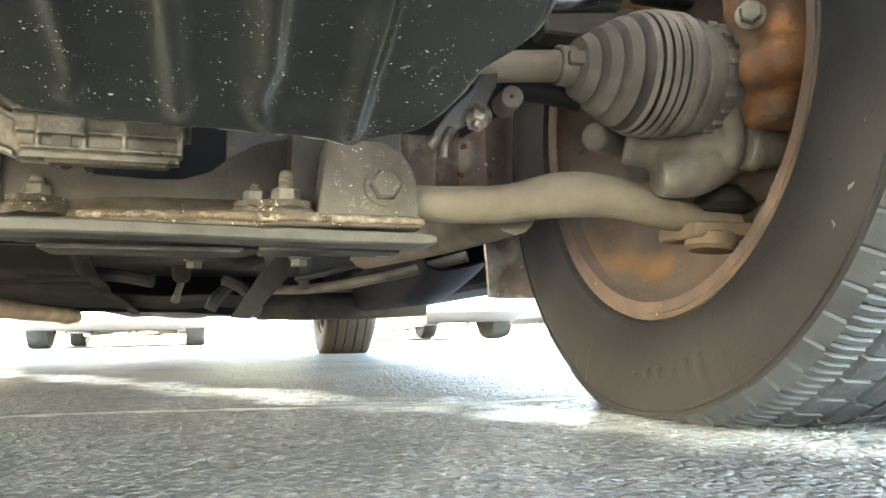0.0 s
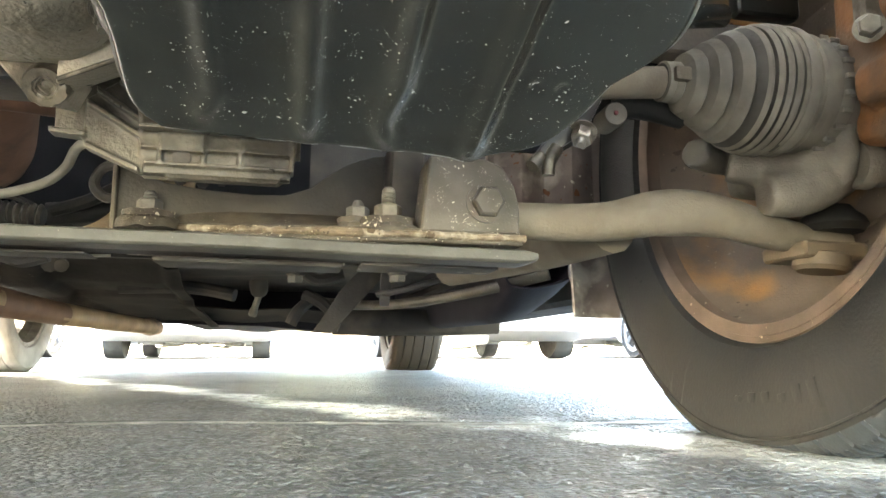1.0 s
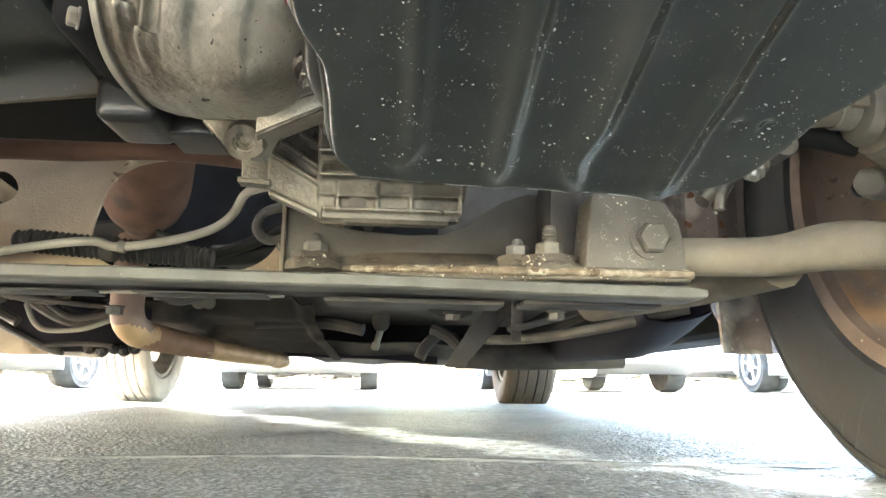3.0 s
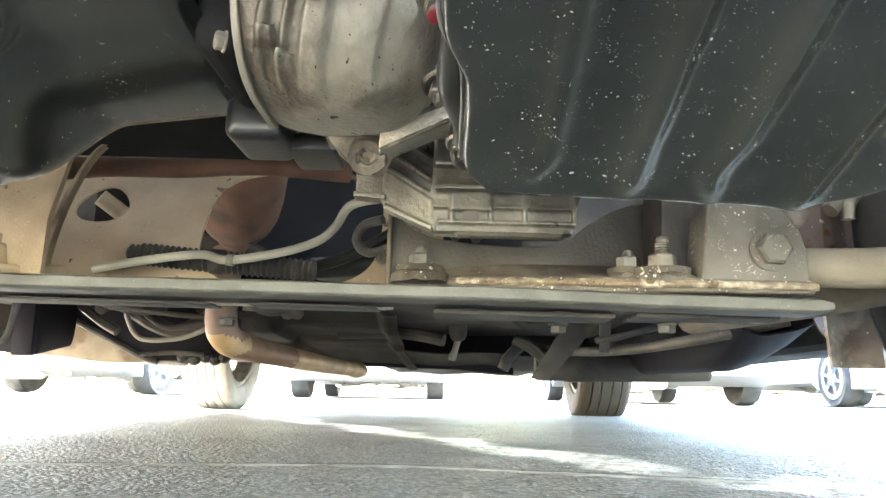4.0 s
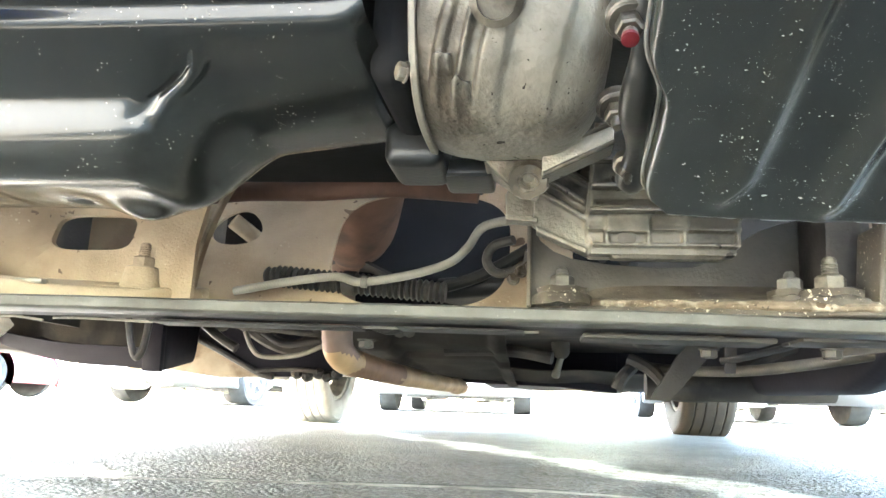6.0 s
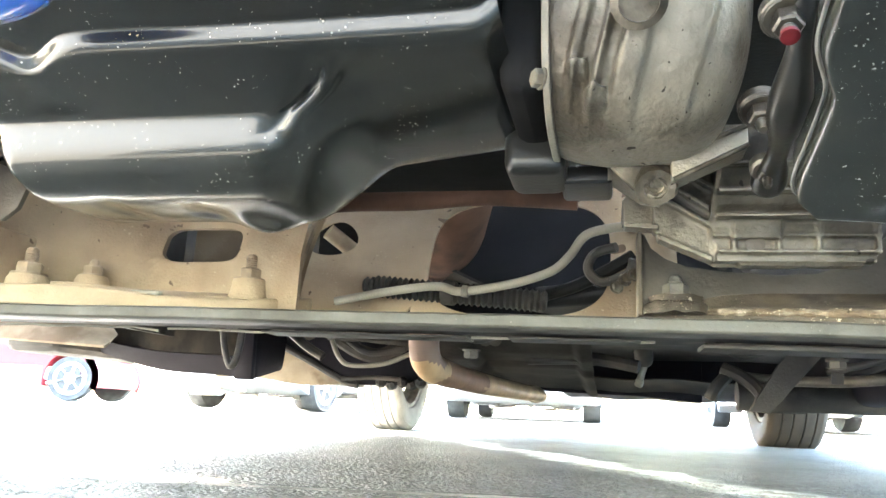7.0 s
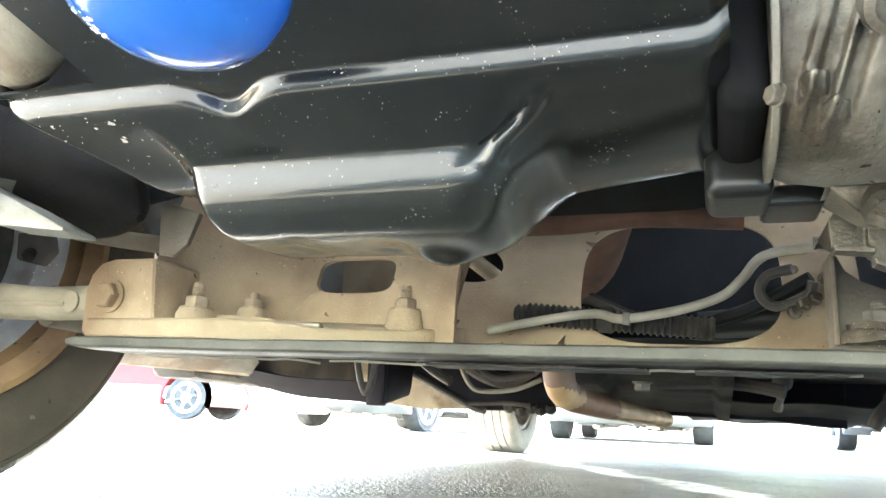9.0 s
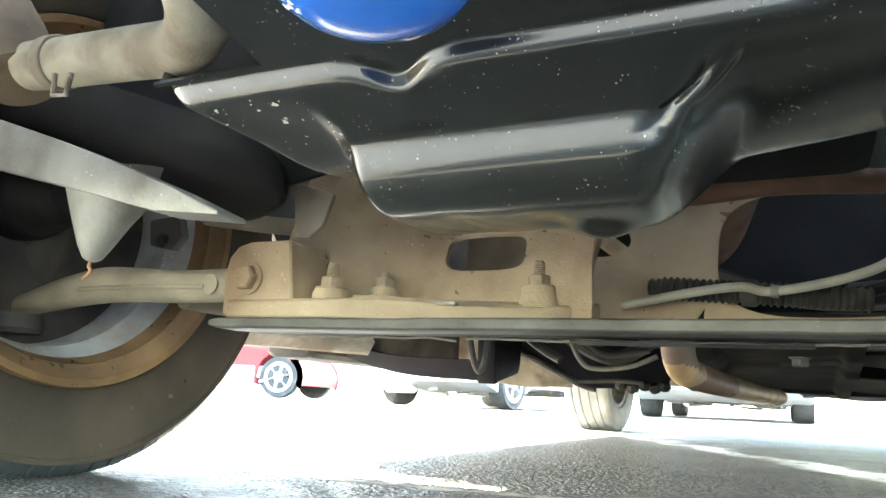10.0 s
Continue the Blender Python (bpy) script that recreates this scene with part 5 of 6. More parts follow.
part("knuckle_bush", lathe([(0.016, 0), (0.018, 0.003), (0.018, 0.01), (0.015, 0.012), (0.016, 0.02), (0.014, 0.03)], (0.68, -0.025, 0.205), (0.9, -0.1, 0), 24), CASTIRON, knuckle_r)
hexbolt("knuckle_bolt", (0.612, 0.078, 0.231), (-0.3, -0.9, -0.1), 0.011, BLACKSMOOTH, knuckle_r)
bm = box((0.655, -0.105, 0.24), (0.74, -0.035, 0.35), 0.016, 4)
box((0.646, -0.11, 0.232), (0.7, -0.06, 0.262), 0.013, 3, bm)
box((0.665, -0.08, 0.212), (0.725, -0.04, 0.25), 0.01, 3, bm)
box((0.65, -0.115, 0.285), (0.69, -0.07, 0.32), 0.01, 3, bm)
caliper_r = cast(part("brake_caliper", bm, CALIPER, car, "orange rusty brake caliper"), 0.003, 5)
hexbolt("caliper_bolt", (0.641, -0.088, 0.2765), (-0.55, -0.8, 0), 0.013, ZINC, caliper_r, washer=1.5)
part("hose_fitting", box((0.64, -0.088, 0.276), (0.665, -0.075, 0.31), 0.004, 2), ZINC, caliper_r)
# added dark sheet, closes a bright gap to the sky above the shaft
part("gap_fill_sheet", prism([(0.4, 0.235), (0.5, 0.235), (0.6, 0.3), (0.64, 0.31), (0.64, 0.45), (0.4, 0.45)], "y", 0.1, 0.106), BAY, car, "dark fill sheet above the drive shaft")
arch_frame = part("inner_arch_frame", box((0.56, 0.06, 0.318), (0.72, 0.09, 0.35), 0.006, 3), STEELDARK, car, "dark painted frame above the drive shaft")
part("frame_plate", box((0.64, 0.045, 0.352), (0.7, 0.062, 0.4), 0.006, 3), PLASTICGLOSS, arch_frame)
part("frame_bush", lathe([(0.011, 0), (0.011, 0.006), (0.007, 0.007), (0.007, 0.003), (0, 0.003)], (0.6666, 0.044, 0.376), (0, -1, 0), 24), RUST, arch_frame, "rusty bush")
part("seal_lip", tube([(0.505, -0.045, 0.289), (0.535, -0.05, 0.291), (0.565, -0.045, 0.297)], 0.008, 12, 4), BLACKSMOOTH, arch_frame, "glossy black seal")
part("backing_plate", lathe([(0.04, 0), (0.1, 0.0), (0.102, 0.004), (0.1, 0.006), (0.04, 0.008)], (0.72, 0.036, 0.266), (1, 0, 0), 64), RIMRUST, car, "rust-stained backing plate")

# ---- left front suspension ----
bm = tube([(-0.42, 0.03, 0.172), (-0.5, 0.03, 0.171), (-0.56, 0.03, 0.1735), (-0.61, 0.03, 0.1745), (-0.66, 0.03, 0.169), (-0.71, 0.03, 0.16), (-0.765, 0.03, 0.149)], lambda t: 0.0155 + 0.003 * math.exp(-((t - 0.5) / 0.2) ** 2) - 0.004 * smoothstep(0.7, 1, t), 20, 8)
arm_l = part("control_arm", bm, ARMDUST, car, "dusty tan forged control arm")
part("arm_tail", tube([(-0.52, 0.05, 0.172), (-0.5, 0.15, 0.17), (-0.45, 0.3, 0.17)], 0.02, 12), ARM, arm_l)
part("arm_ridge", tube([(-0.46, 0.0125, 0.168), (-0.55, 0.0105, 0.169), (-0.63, 0.0125, 0.168)], 0.0022, 8), ARMDUST, arm_l)
part("arm_bush", lathe([(0.0095, 0), (0.0095, 0.002), (0.006, 0.003)], (-0.455, 0.0148, 0.17), (0, -1, 0), 18), ARMDUST, arm_l)
part("joint_boot", lathe([(0.024, 0), (0.027, 0.005), (0.022, 0.02)], (-0.7, 0.0, 0.122), (0, 0, 1), 20), STEELDARK, arm_l)
part("backing_plate", lathe([(0.04, 0), (0.15, 0.0), (0.152, 0.006), (0.15, 0.008), (0.04, 0.01)], (-0.742, 0.024, 0.262), (-1, 0, 0), 64), STEELDARK, car, "rust-stained backing plate")
bm = tube([(-0.745, 0.05, 0.3), (-0.77, 0.05, 0.24), (-0.79, 0.05, 0.18)], 0.045, 14)
tube([(-0.72, 0.05, 0.29), (-0.76, 0.05, 0.26)], 0.03, 14, 3, bm)
box((-0.8, 0.03, 0.2), (-0.74, 0.09, 0.31), 0.015, 3, bm)
knuckle_l = cast(part("knuckle", bm, STEELDARK, car, "dusty cast steering knuckle"), 0.004, 5)
part("shaft_boot", lathe([(0.02, 0), (0.032, 0.01), (0.028, 0.016), (0.038, 0.026), (0.034, 0.032), (0.043, 0.042), (0.039, 0.048), (0.046, 0.058), (0.046, 0.08)], (-0.65, 0.0, 0.265), (-1, 0, 0.02), 36), BLACKRUB, car, "black ribbed rubber boot")
part("sensor_bracket", prism([(-0.645, 0.262), (-0.6, 0.265), (-0.59, 0.24), (-0.605, 0.225), (-0.64, 0.232)], "y", 0.1, 0.112, 0.003), STEELDARK, knuckle_l)
hexbolt("knuckle_bolt", (-0.618, 0.1, 0.236), (0.2, -0.9, -0.3), 0.012, BLACKRUB, knuckle_l)
part("tan_link", tube([(-0.53, 0.075, 0.252), (-0.46, 0.07, 0.24), (-0.4, 0.07, 0.232)], 0.0085, 12, flat=1.0), ARM, car, "dusty tan link rod")

# ---- left front corner: hoses, duct, beam ----
hose_l = part("coolant_hose", tube([(-0.42, -0.2, 0.2795), (-0.395, -0.2, 0.277), (-0.327, -0.2, 0.272), (-0.283, -0.206, 0.265), (-0.256, -0.219, 0.26), (-0.243, -0.228, 0.268), (-0.245, -0.233, 0.288), (-0.26, -0.238, 0.32), (-0.285, -0.245, 0.37)], lambda t: 0.0158 + 0.0055 * smoothstep(0.5, 0.85, t), 24), HOSE, car, "dusty grey coolant hose")
part("hose_clamp", lathe([(0.0168, 0), (0.0176, 0.001), (0.0176, 0.009), (0.0168, 0.01)], (-0.3985, -0.2, 0.2775), (1, 0, -0.07), 32), ARM, hose_l, "spring hose clamp")
part("clamp_tail", tube([(-0.374, -0.213, 0.261), (-0.373, -0.213, 0.247), (-0.361, -0.213, 0.2455), (-0.359, -0.213, 0.259)], 0.0016, 6, 1, smooth=False), ZINC, hose_l)
part("hose_joint", tube([(-0.474, -0.2, 0.329), (-0.445, -0.2, 0.296), (-0.43, -0.2, 0.271)], 0.025, 20), COUPLING, car, "brown coupling")
part("clamp_block", box((-0.46, -0.215, 0.278), (-0.42, -0.193, 0.294), 0.0045), LINER, car)
part("air_duct", tube([(-0.319, -0.06, 0.219), (-0.357, -0.06, 0.237), (-0.446, -0.06, 0.268), (-0.557, -0.06, 0.309), (-0.701, -0.06, 0.362), (-0.834, -0.06, 0.412)], lambda t: 0.002 + 0.038 * smoothstep(-0.02, 0.3, t) ** 0.7, 24), DUCT, car, "black rubber duct")

beam = [(-0.707, 0.334), (-0.567, 0.288), (-0.489, 0.262), (-0.42, 0.237), (-0.359, 0.213), (-0.313, 0.193), (-0.312, 0.19), (-0.373, 0.197), (-0.446, 0.216), (-0.501, 0.23), (-0.554, 0.243), (-0.687, 0.276)]
beam_l = part("front_beam", prism(beam, "y", -0.13, -0.102, 0.002), ALUBAR, car, "pale grey alloy cross beam")
bm = lathe([(0.003, 0), (0.007, 0.002), (0.0125, 0.012), (0.02, 0.032), (0.029, 0.058), (0.032, 0.07)], (-0.48, -0.09, 0.172), (0.05, 0.0, 1), 28)
for v in bm.verts:
    if v.co.x > -0.476:
        v.co.x += 0.6 * (v.co.z - 0.172) * (v.co.x + 0.476) / 0.03
part("drip_funnel", bm, ALUBAR, beam_l, "pale grey plastic funnel")
part("copper_tail", tube([(-0.48, -0.09, 0.175), (-0.481, -0.091, 0.168), (-0.478, -0.091, 0.164), (-0.486, -0.091, 0.158)], 0.0015, 6), RUST, beam_l)
part("grey_bracket", prism([(-0.358, 0.243), (-0.353, 0.252), (-0.317, 0.24), (-0.326, 0.214), (-0.339, 0.204), (-0.353, 0.206)], "y", 0.0, 0.005, 0.0015), ARM, car, "dull grey sheet bracket")
# added dark sheet, standing in for the shaded bay behind the hoses
part("bay_shade_sheet", prism([(-0.62, 0.33), (-0.5, 0.285), (-0.38, 0.245), (-0.29, 0.26), (-0.24, 0.28), (-0.24, 0.6), (-0.62, 0.6)], "y", -0.012, -0.006), BAY, car, "dark fill sheet behind the hoses")

# ---- under floor ----
def floor(u, v):
    x, y = -0.78 + 1.56 * u, 0.5 + 2.1 * v
    return x, y, 0.225 + 0.05 * math.exp(-((x + 0.12) / 0.1) ** 2) + 0.006 * math.sin(9 * y) * math.cos(14 * x)


floor_pan = part("floor_pan", sheet(floor, 60, 60, 0.004), DARK, car, "dark dusty floor pan")


def tray(outline, y0, y1):
    """A moulded trough: the outline (x, z) pushed back, its front edge rolled up."""
    line = curve([(x, 0, z) for x, z in outline], 5)
    zt = max(p.z for p in line)

    def f(u, v):
        k = u * (len(line) - 1)
        i = min(int(k), len(line) - 2)
        p = line[i].lerp(line[i + 1], k - i)
        roll = (1 - smoothstep(0, 0.1, v)) ** 2
        return p.x, y0 + (y1 - y0) * v - 0.01 * roll, p.z + (zt - p.z) * 0.35 * roll + 0.02 * v

    return sheet(f, 44, 24, 0.003)


part("under_tray", tray([(0.662, 0.225), (0.658, 0.165), (0.637, 0.132), (0.6, 0.114), (0.57, 0.11), (0.55, 0.13), (0.545, 0.22)], 0.44, 1.9), TANK, car, "black plastic under-floor tray")
part("under_tray", tray([(-0.79, 0.2), (-0.77, 0.165), (-0.72, 0.142), (-0.637, 0.121), (-0.57, 0.111), (-0.477, 0.108), (-0.43, 0.106), (-0.415, 0.115), (-0.412, 0.2)], 0.6, 0.7), TANK, car, "black plastic under-floor tray")
part("tray_strip", tube([(-0.69, 0.43, 0.158), (-0.62, 0.43, 0.161)], 0.003, 6, 2, smooth=False), LINER, car)
for s, g in ((1, 0.0), (-1, -0.012)):
    part("sill", box((s * 0.7, 0.5, 0.142 + g), (s * 0.8, 2.0, 0.3), 0.02, 3), DARK, car)
part("wheel_arch_liner", sheet(lambda u, v: (0.628 + 0.2 * u + 0.01 * math.sin(9 * v), 0.36 + 0.05 * v + 0.03 * u, 0.112 + 0.125 * v ** 1.3), 12, 20, 0.003), ARCH, car, "dusty beige wheel arch liner")
part("wheel_arch_liner", sheet(lambda u, v: (-0.48 - 0.32 * u - 0.03 * v, 0.325 + 0.06 * v, 0.128 + 0.014 * u + (0.02 + 0.33 * u) * v ** 1.2), 14, 16, 0.003), LINER, car, "dusty beige wheel arch liner")
# hidden plate added to stop sun passing through the left wheel arch
part("sun_block_plate", prism([(0.295, 0.17), (0.62, 0.17), (0.62, 0.62), (0.0, 0.62), (0.0, 0.36), (0.18, 0.335), (0.255, 0.265), (0.285, 0.2)], "x", -0.586, -0.578), DARK, car)
part("inner_arch", sheet(lambda u, v: (0.49 + 0.16 * u, 0.3 + 0.008 * math.sin(17 * u) + 0.01 * v, 0.19 + 0.19 * v), 16, 12, 0.003), ARCH, car, "mottled dusty inner arch panel")
part("arch_leg", sheet(lambda u, v: (0.592 + 0.058 * u - 0.006 * v, 0.303 + 0.012 * math.sin(3 * u), 0.108 + 0.1 * v), 8, 10, 0.003), ARCH, car, "mottled rusty arch flange")
part("stabiliser_bar", tube([(0.33, 0.78, 0.15), (0.386, 0.7, 0.141), (0.44, 0.6, 0.138), (0.5, 0.52, 0.145), (0.56, 0.46, 0.157), (0.61, 0.43, 0.17)], 0.0075, 12), PLATE, car, "grey curved stabiliser bar")
part("cross_tube", tube([(0.36, 1.0, 0.126), (0.48, 1.0, 0.128), (0.6, 1.0, 0.13), (0.7, 1.0, 0.135)], lambda t: 0.027 + 0.002 * (0.2 < t < 0.3), 18), DARK, car, "dark cross tube")
part("stay", prism([(0.402, 0.215), (0.445, 0.215), (0.338, 0.092), (0.312, 0.094), (0.35, 0.155)], "y", 0.6, 0.608, 0.001), STEELDARK, car, "flat dark diagonal stay")
part("stay_bar", tube([(0.4, 0.56, 0.148), (0.423, 0.55, 0.152), (0.477, 0.55, 0.167), (0.531, 0.55, 0.186), (0.56, 0.55, 0.2)], 0.008, 10, flat=0.6), STEELDARK, car)
part("stay", prism([(0.404, 0.2), (0.421, 0.2), (0.416, 0.131), (0.402, 0.131)], "y", 0.55, 0.556, 0.001), DARK, car, "short dark upright stay")
part("beam", tube([(0.46, 0.72, 0.148), (0.53, 0.71, 0.178), (0.6, 0.7, 0.21)], 0.009, 8), DARK, car)
for pts in ([(0.3, 0.75, 0.16), (0.33, 0.74, 0.145), (0.35, 0.72, 0.12), (0.345, 0.72, 0.1)], [(0.31, 0.76, 0.15), (0.29, 0.74, 0.13), (0.28, 0.74, 0.11)], [(0.36, 0.7, 0.19), (0.32, 0.7, 0.18), (0.29, 0.7, 0.2)]):
    part("bracket_arm", tube(pts, 0.01, 8), DARK, car)
sensor = part("sensor_body", lathe([(0.006, -0.004), (0.014, 0.0), (0.019, 0.008), (0.021, 0.02), (0.0215, 0.042), (0.017, 0.05), (0.017, 0.1)], (0.206, 1.24, 0.192), (-0.1, 0.05, 1), 20), WALLGREY, car, "grey hanging sensor body")
part("sensor_wing", prism([(0.16, 0.262), (0.19, 0.206), (0.198, 0.21), (0.19, 0.262)], "y", 1.235, 1.241, 0.001), STEELDARK, sensor)
part("sensor_tip", lathe([(0.006, 0), (0.0095, 0.004), (0.0095, 0.016), (0.0075, 0.018), (0.0075, 0.05)], (0.191, 1.241, 0.144), (0.28, 0.0, 1), 14), LINE, sensor, "bare shiny tip")
part("heat_shield", sheet(lambda u, v: (-0.24 + 0.34 * u, 0.75 + 0.7 * v, 0.172 + 0.014 * smoothstep(0.35, 0.4, u) * smoothstep(0.95, 0.9, u) - 0.035 * v - 0.008 * smoothstep(0.3, 0.33, v) + 0.004 * noise.noise((u * 5, v * 4, 0.0)) + 0.025 * (1 - smoothstep(0, 0.12, v))), 60, 60, 0.003), HEATSHIELD, car, "dull grey heat shield")
part("centre_shield", sheet(lambda u, v: (0.0 + 0.42 * u, 1.32 + 0.8 * v, 0.138 + 0.03 * (1 - smoothstep(0, 0.2, v)) + 0.003 * math.sin(12 * u)), 20, 12, 0.003), DARK, car)
part("fuel_tank", box((-0.02, 1.45, 0.14), (0.62, 2.1, 0.3), 0.03, 3), TANK, car, "dark plastic fuel tank")
part("silencer", box((-0.55, 1.3, 0.15), (-0.2, 2.0, 0.3), 0.04, 3), DARK, car, "dark floor box")
part("shield_tab", prism([(-0.2, 0.2), (-0.15, 0.2), (-0.155, 0.16), (-0.185, 0.175)], "y", 2.05, 2.06, 0.002), LINER, car)
part("tow_loop", tube([(-0.417, 0.487, 0.185), (-0.406, 0.487, 0.14), (-0.396, 0.487, 0.12), (-0.387, 0.487, 0.134), (-0.382, 0.487, 0.18)], 0.005, 10), STEELDARK, car, "bent wire loop")
part("tray_strap", prism([(-0.44, 0.2), (-0.41, 0.2), (-0.407, 0.104), (-0.437, 0.104)], "y", 0.575, 0.588, 0.003), TANK, car)
part("rocker_panel", sheet(lambda u, v: (-0.74 + 0.38 * u, 1.05 + 0.1 * u, 0.117 + 0.006 * math.sin(9 * u) + 0.12 * v), 10, 8, 0.004), LINER, car, "dusty beige floor panel")
part("side_member", prism([(-0.53, 0.208), (-0.41, 0.154), (-0.335, 0.118), (-0.305, 0.109), (-0.19, 0.112), (-0.17, 0.15), (-0.17, 0.245), (-0.53, 0.245)], "y", 0.78, 0.79, 0.003), TANK, car, "dark diagonal floor member")
part("member_lip", tube([(-0.53, 0.778, 0.206), (-0.41, 0.778, 0.152), (-0.335, 0.778, 0.116), (-0.305, 0.778, 0.108)], 0.006, 8, 3), DARK, car)
part("tunnel_wall", prism([(-0.2, 0.132), (0.2, 0.13), (0.35, 0.12), (0.35, 0.26), (-0.2, 0.26)], "y", 1.44, 1.45, 0.003), TANK, car)
for pts, r, m in (([(-0.412, 0.7, 0.195), (-0.375, 0.7, 0.168), (-0.344, 0.7, 0.151)], 0.008, PLATE), ([(-0.392, 0.65, 0.205), (-0.335, 0.65, 0.187), (-0.27, 0.65, 0.18), (-0.245, 0.65, 0.197)], 0.006, PLATE), ([(-0.31, 0.65, 0.175), (-0.295, 0.65, 0.147), (-0.274, 0.65, 0.136), (-0.221, 0.65, 0.14), (-0.178, 0.65, 0.157)], 0.0038, LINE), ([(-0.35, 0.72, 0.2), (-0.29, 0.72, 0.165), (-0.25, 0.74, 0.16), (-0.2, 0.74, 0.19)], 0.013, STEELDARK), ([(-0.3, 0.7, 0.18), (-0.26, 0.7, 0.16), (-0.2, 0.7, 0.17)], 0.006, STEELDARK), ([(-0.33, 0.76, 0.118), (-0.27, 0.76, 0.122), (-0.22, 0.76, 0.12)], 0.004, STEELDARK), ([(-0.38, 0.6, 0.19), (-0.3, 0.6, 0.182), (-0.22, 0.6, 0.172), (-0.16, 0.62, 0.17)], 0.004, STEELDARK), ([(-0.075, 0.5, 0.182), (-0.045, 0.5, 0.172), (-0.015, 0.5, 0.18)], 0.009, STEELDARK), ([(-0.02, 0.9, 0.175), (0.1, 0.9, 0.178), (0.18, 0.88, 0.165)], 0.012, DARK)):
    part("floor_pipe", tube(pts, r, 10), m, car)
for x, y, z in ((-0.31, 0.69, 0.19), (-0.36, 0.7, 0.196), (-0.29, 0.71, 0.178)):
    hexbolt("floor_bolt", (x, y, z), (0, -0.6, -0.8), 0.012, DARK, car)
for k, (x, z) in enumerate(((-0.262, 0.112), (-0.24, 0.108), (-0.222, 0.113), (-0.204, 0.109), (-0.19, 0.113))):
    part("mud_clump", lathe([(0.0, -0.004), (0.008, -0.002), (0.011, 0.005), (0.007, 0.012)], (x, 0.775, z), (0.2 * (-1) ** k, -0.5, 0.8), 8), DARK, car)
for x, z, r in ((-0.352, 0.186, 0.008), (-0.335, 0.19, 0.006), (-0.26, 0.186, 0.008), (-0.06, 0.188, 0.01), (-0.045, 0.186, 0.008)):
    part("pipe_clip", lathe([(r, 0), (r * 1.2, 0.003), (r * 1.2, 0.012), (r * 0.7, 0.014)], (x, 0.66, z), (0.2, -1, -0.3), 10), WALLGREY, car)
part("rear_axle_beam", tube([(-0.62, 2.35, 0.225), (0.62, 2.35, 0.23)], 0.04, 12), DARK, car)
part("rear_bumper", box((-0.75, 2.6, 0.2), (0.75, 2.9, 0.45), 0.03, 2), DARK, car)

# ---- body shell: two sides, a skin over the top, a firewall; unseen front bumper added to shape the light ----
arch = lambda y: [(y + 0.34 * math.cos(a), 0.27 + 0.34 * math.sin(a)) for a in [radians(d) for d in range(-8, 189, 14)]]
side = [(-0.36, 0.26), (-0.4, 0.235), (-0.68, 0.235), (-0.78, 0.3), (-0.8, 0.42), (-0.78, 0.58), (-0.72, 0.68), (-0.7, 0.74), (-0.1, 0.92), (0.2, 0.98), (0.62, 1.4), (1.6, 1.5), (2.72, 1.38), (2.95, 0.9), (2.98, 0.45), (2.9, 0.25)] + arch(2.39) + [(2.0, 0.155), (0.42, 0.155)] + arch(0.03)
bm = prism(side, "x", 0.8, 0.825)
prism(side, "x", -0.825, -0.8, bm=bm)
skin = curve([(0, -0.58, 0.25), (0, -0.66, 0.232), (0, -0.73, 0.238), (0, -0.78, 0.3), (0, -0.8, 0.42), (0, -0.79, 0.56), (0, -0.75, 0.64), (0, -0.72, 0.69), (0, -0.68, 0.75), (0, -0.1, 0.92), (0, 0.2, 0.98), (0, 0.62, 1.4), (0, 1.6, 1.5), (0, 2.72, 1.38), (0, 2.95, 0.9), (0, 2.98, 0.45), (0, 2.9, 0.24)], 4)
rows_ = [[bm.verts.new((x, p.y, p.z)) for x in (-0.8, -0.4, 0.0, 0.4, 0.8)] for p in skin]
fs = []
for a, b in zip(rows_, rows_[1:]):
    for k in range(4):
        fs.append(bm.faces.new((a[k], a[k + 1], b[k + 1], b[k])))
bmesh.ops.solidify(bm, geom=fs, thickness=0.008)
part("body_shell", bm, SILVER, car, "silver painted body shell with an added front bumper", smooth=20)
part("firewall", box((-0.79, 0.66, 0.2), (0.79, 0.68, 0.95)), DARK, car)
part("engine_block", box((-0.24, -0.2, 0.272), (0.078, 0.18, 0.6), 0.02), BAY, car, "dark engine block above the oil pan")
part("gearbox_upper", box((0.11, -0.14, 0.32), (0.42, 0.18, 0.55), 0.03), PLASTIC, car)

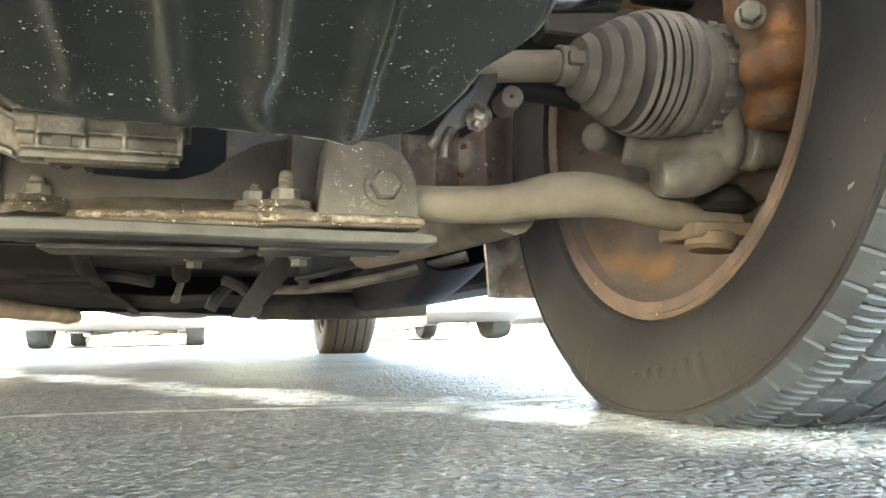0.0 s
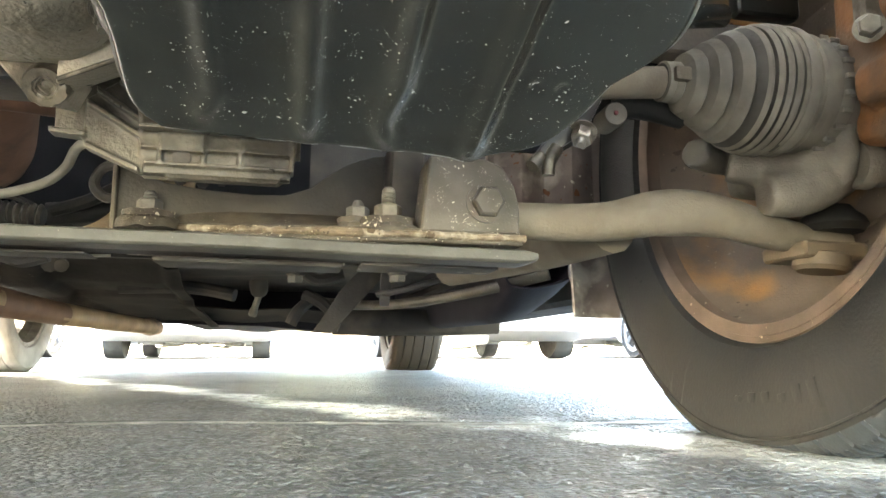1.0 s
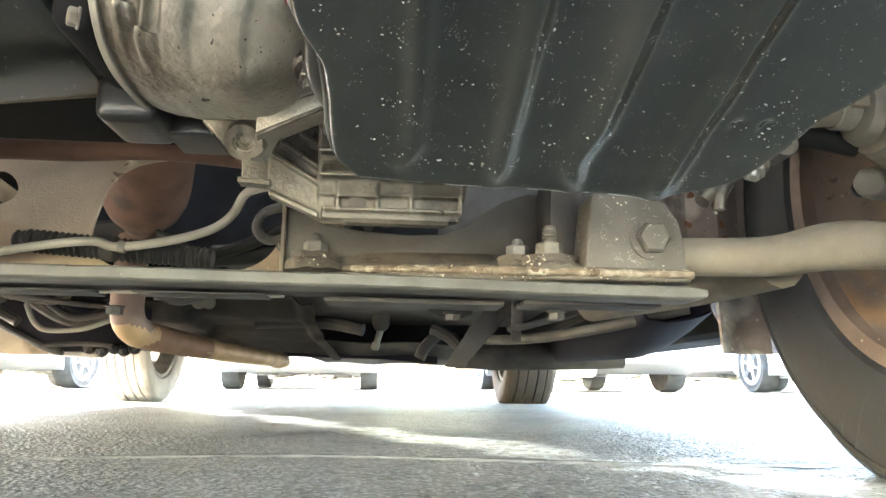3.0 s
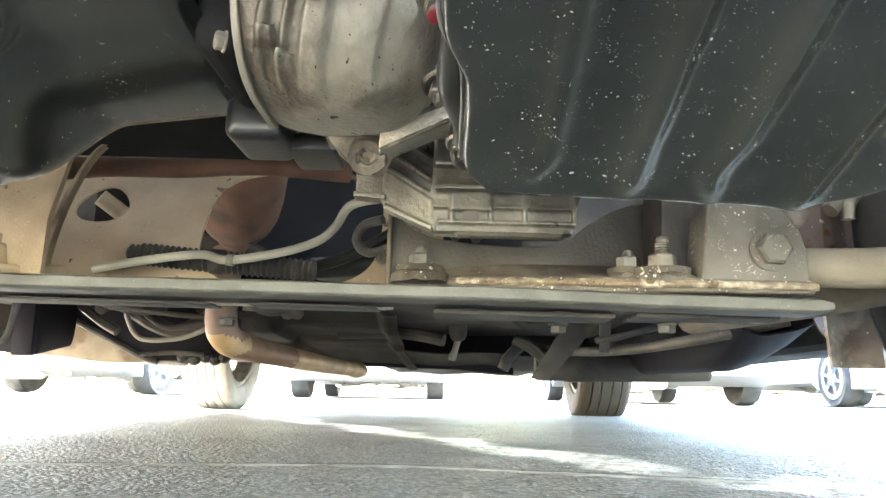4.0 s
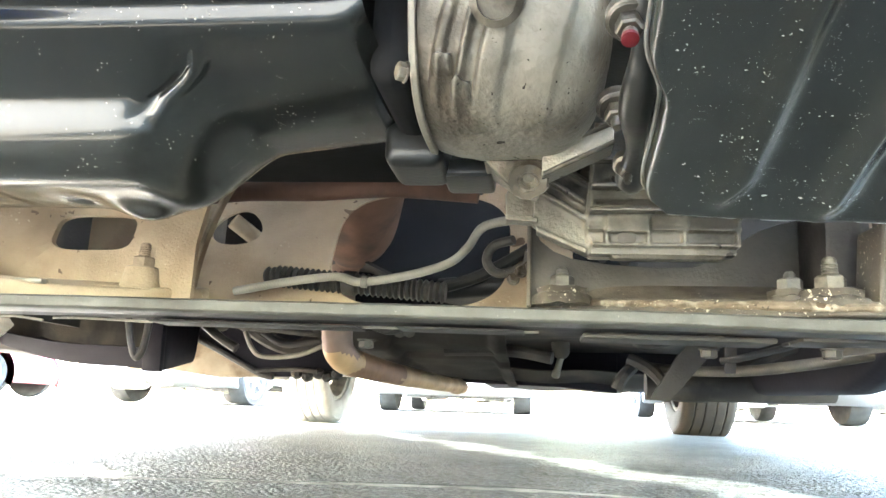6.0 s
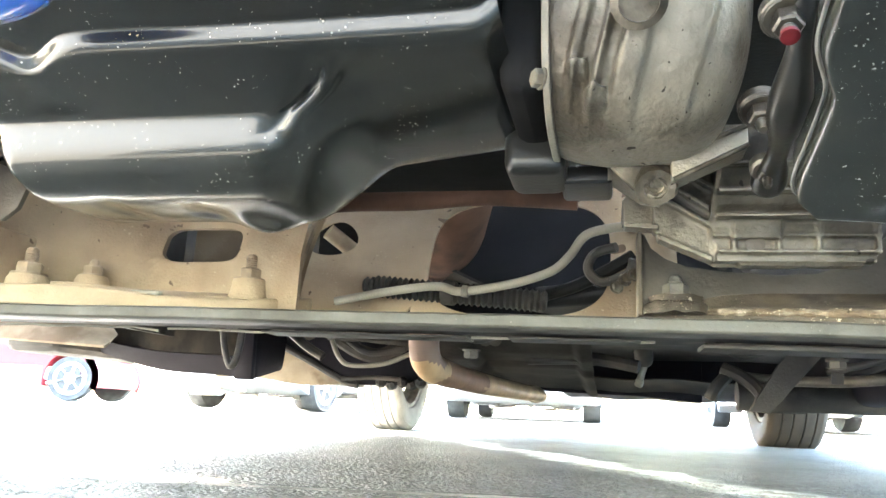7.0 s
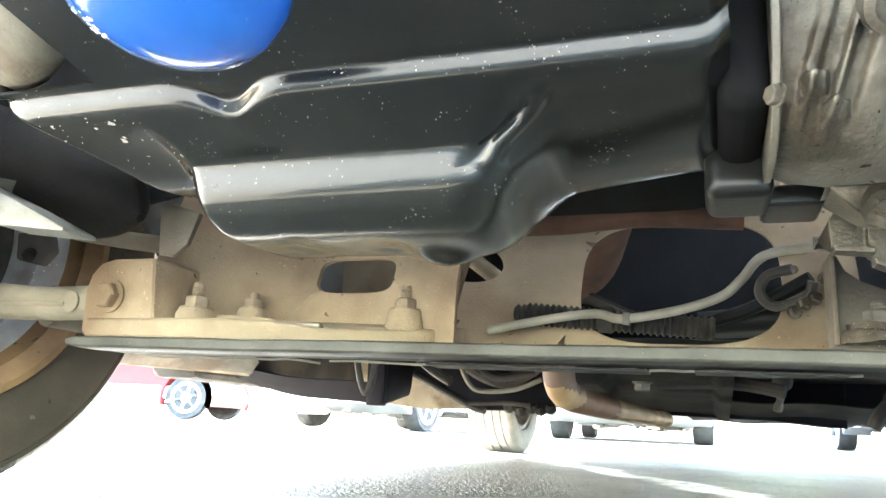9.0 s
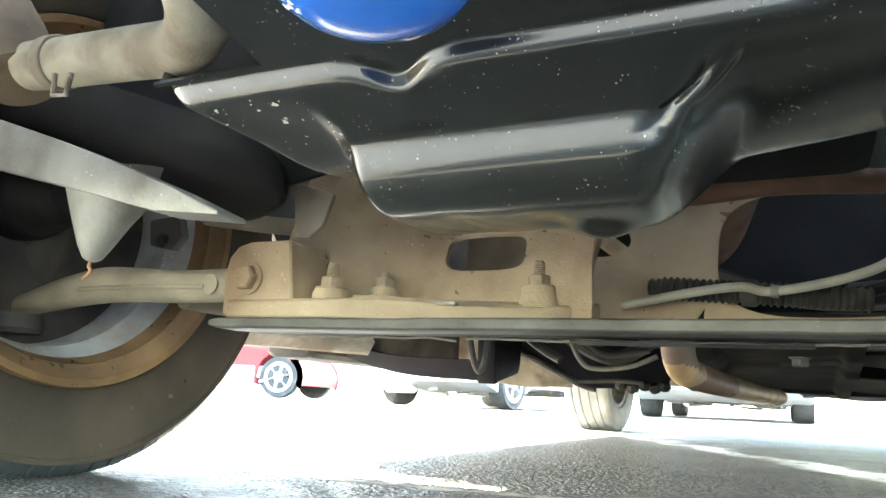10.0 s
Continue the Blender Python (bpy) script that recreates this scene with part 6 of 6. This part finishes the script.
# ---- parked vehicles across the lot ----
def parked_car(name, at, yaw, mat, label, length=4.4, width=1.75, height=1.5, clear=0.22, wheel_r=0.31, wheel_w=0.2, wagon=False, tail=0.9):
    """A parked vehicle along its own x axis: body, glasshouse, glass, bumpers, four wheels, silencer."""
    thing = new(name)
    thing.matrix_world = pose(*at, 0, 0, yaw)
    tagged(thing, label, "car", "cars parked across the lot")
    L, W = length / 2, width / 2
    ax = (-L + 0.85, L - tail)

    def arch(x):
        return [(x + (wheel_r + 0.07) * math.cos(a), wheel_r + (wheel_r + 0.07) * math.sin(a)) for a in [radians(d) for d in range(200, -21, -20)]]

    low = [(-L + 0.05, clear + 0.05)] + arch(ax[0]) + [(ax[0] + 0.5, clear), (ax[1] - 0.5, clear)] + arch(ax[1]) + [(L - 0.05, clear + 0.05), (L, 0.5), (L - 0.05, 0.82), (L - 1.2, 0.95), (-L + 0.1, 1.0), (-L, 0.55)]
    part("body", prism(low, "y", -W, W, 0.03, 2), mat, thing)
    top = [(-L + 0.12, 0.98), (-L + (0.25 if wagon else 0.55), height - 0.05), (-L + 0.9, height), (L - 2.2, height), (L - 1.15, 0.96)]
    part("roof", prism(top, "y", -W + 0.1, W - 0.1, 0.04, 2), mat, thing)
    glass = [(-L + 0.3, 1.02), (-L + 0.45, height - 0.14), (L - 2.25, height - 0.14), (L - 1.45, 1.02)]
    for s in (-1, 1):
        part("side_window", prism(glass, "y", s * (W - 0.105), s * (W - 0.085), 0.01, 1), GLASSDARK, thing)
        part("sill", box((ax[0] + 0.42, s * (W - 0.1), clear - (0.09 if wagon else 0.0)), (ax[1] - 0.42, s * (W + 0.012), clear + (0.2 if wagon else 0.1)), 0.02, 2), GREYPLASTIC, thing)
    for e in (-1, 1):
        part("bumper", box((e * (L - 0.25), -W + 0.02, clear + 0.02), (e * (L + 0.05), W - 0.02, clear + 0.28), 0.05, 2), mat, thing)
        for s in (-1, 1):
            part("lamp", box((e * (L - 0.12), s * (W - 0.45), 0.66), (e * (L + 0.02), s * (W - 0.05), 0.8), 0.02, 2), GLASSDARK, thing)
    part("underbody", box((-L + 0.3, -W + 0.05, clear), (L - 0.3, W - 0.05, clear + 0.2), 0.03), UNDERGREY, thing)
    rng = random.Random(int(at[0] * 10))
    for k in range(12):
        x, y, z = rng.uniform(-L + 0.3, L - 0.3), rng.uniform(-W + 0.2, W - 0.2), clear - rng.uniform(0.0, 0.1)
        pts = [(x, y, z)]
        for _ in range(3):
            x, y, z = x + rng.uniform(-0.25, 0.25), y + rng.uniform(-0.3, 0.3), max(0.13, z + rng.uniform(-0.03, 0.03))
            pts.append((x, y, z))
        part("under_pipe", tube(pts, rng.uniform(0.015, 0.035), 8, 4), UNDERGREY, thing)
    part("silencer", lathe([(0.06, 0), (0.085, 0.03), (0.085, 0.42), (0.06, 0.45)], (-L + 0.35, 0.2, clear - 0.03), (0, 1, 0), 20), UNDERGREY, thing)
    for x in ax:
        for s in (-1, 1):
            c = (x, s * (W - 0.09), wheel_r)
            prof = [(wheel_r * 0.74, -0.09), (wheel_r * 0.97, -0.1), (wheel_r, -0.07), (wheel_r, 0.07), (wheel_r * 0.97, 0.1), (wheel_r * 0.74, 0.09)]
            tyre = part("tyre", lathe(prof, c, (0, 1, 0), 40), FARTYRE, thing)
            rim = part("rim", lathe([(wheel_r * 0.75, -0.02), (wheel_r * 0.75, 0.095), (wheel_r * 0.7, 0.1), (wheel_r * 0.58, 0.095), (wheel_r * 0.56, 0.06), (wheel_r * 0.56, 0.02)], c, (0, s, 0), 40, caps=False), WHEELBRIGHT, tyre)
            part("brake_disc", lathe([(0, 0.02), (wheel_r * 0.57, 0.02), (wheel_r * 0.57, 0.03), (0, 0.03)], c, (0, s, 0), 32), STEELDARK, tyre)
            part("hub", lathe([(0, 0.05), (wheel_r * 0.3, 0.06), (wheel_r * 0.26, 0.098), (0.03, 0.102), (0, 0.102)], c, (0, s, 0), 24), WHEELBRIGHT, rim)
            for k in range(6):
                a = 2 * math.pi * k / 6 + 0.25
                d = Vector((math.cos(a), 0, math.sin(a)))
                o = Vector(c) + Vector((0, s * 0.08, 0))
                part("spoke", tube([o + d * 0.06, o + d * wheel_r * 0.6], 0.044, 8, 2, None, flat=0.3, smooth=False), WHEELBRIGHT, rim)
    return thing


parked_car("parked_suv", (-9.72, 9.42, 0), 16, BODYRED, "red sport utility vehicle with grey cladding and silver wheels", 4.1, 1.8, 1.7, 0.3, 0.33, wagon=True, tail=0.24)
parked_car("parked_car", (-3.9, 9.2, 0), 84, SILVER, "silver car parked nose out across the lot", 4.3, 1.75, 1.45, 0.26)
parked_car("parked_car", (-0.9, 9.6, 0), -88, WHITE, "white car parked across the lot", 4.4, 1.75, 1.45, 0.26)
parked_car("parked_car", (2.4, 8.8, 0), 93, SILVER, "silver car parked across the lot", 4.3, 1.75, 1.45, 0.26)
parked_car("parked_car", (5.2, 9.1, 0), 90, WHITE, "white car parked across the lot", 4.4, 1.75, 1.45, 0.26)
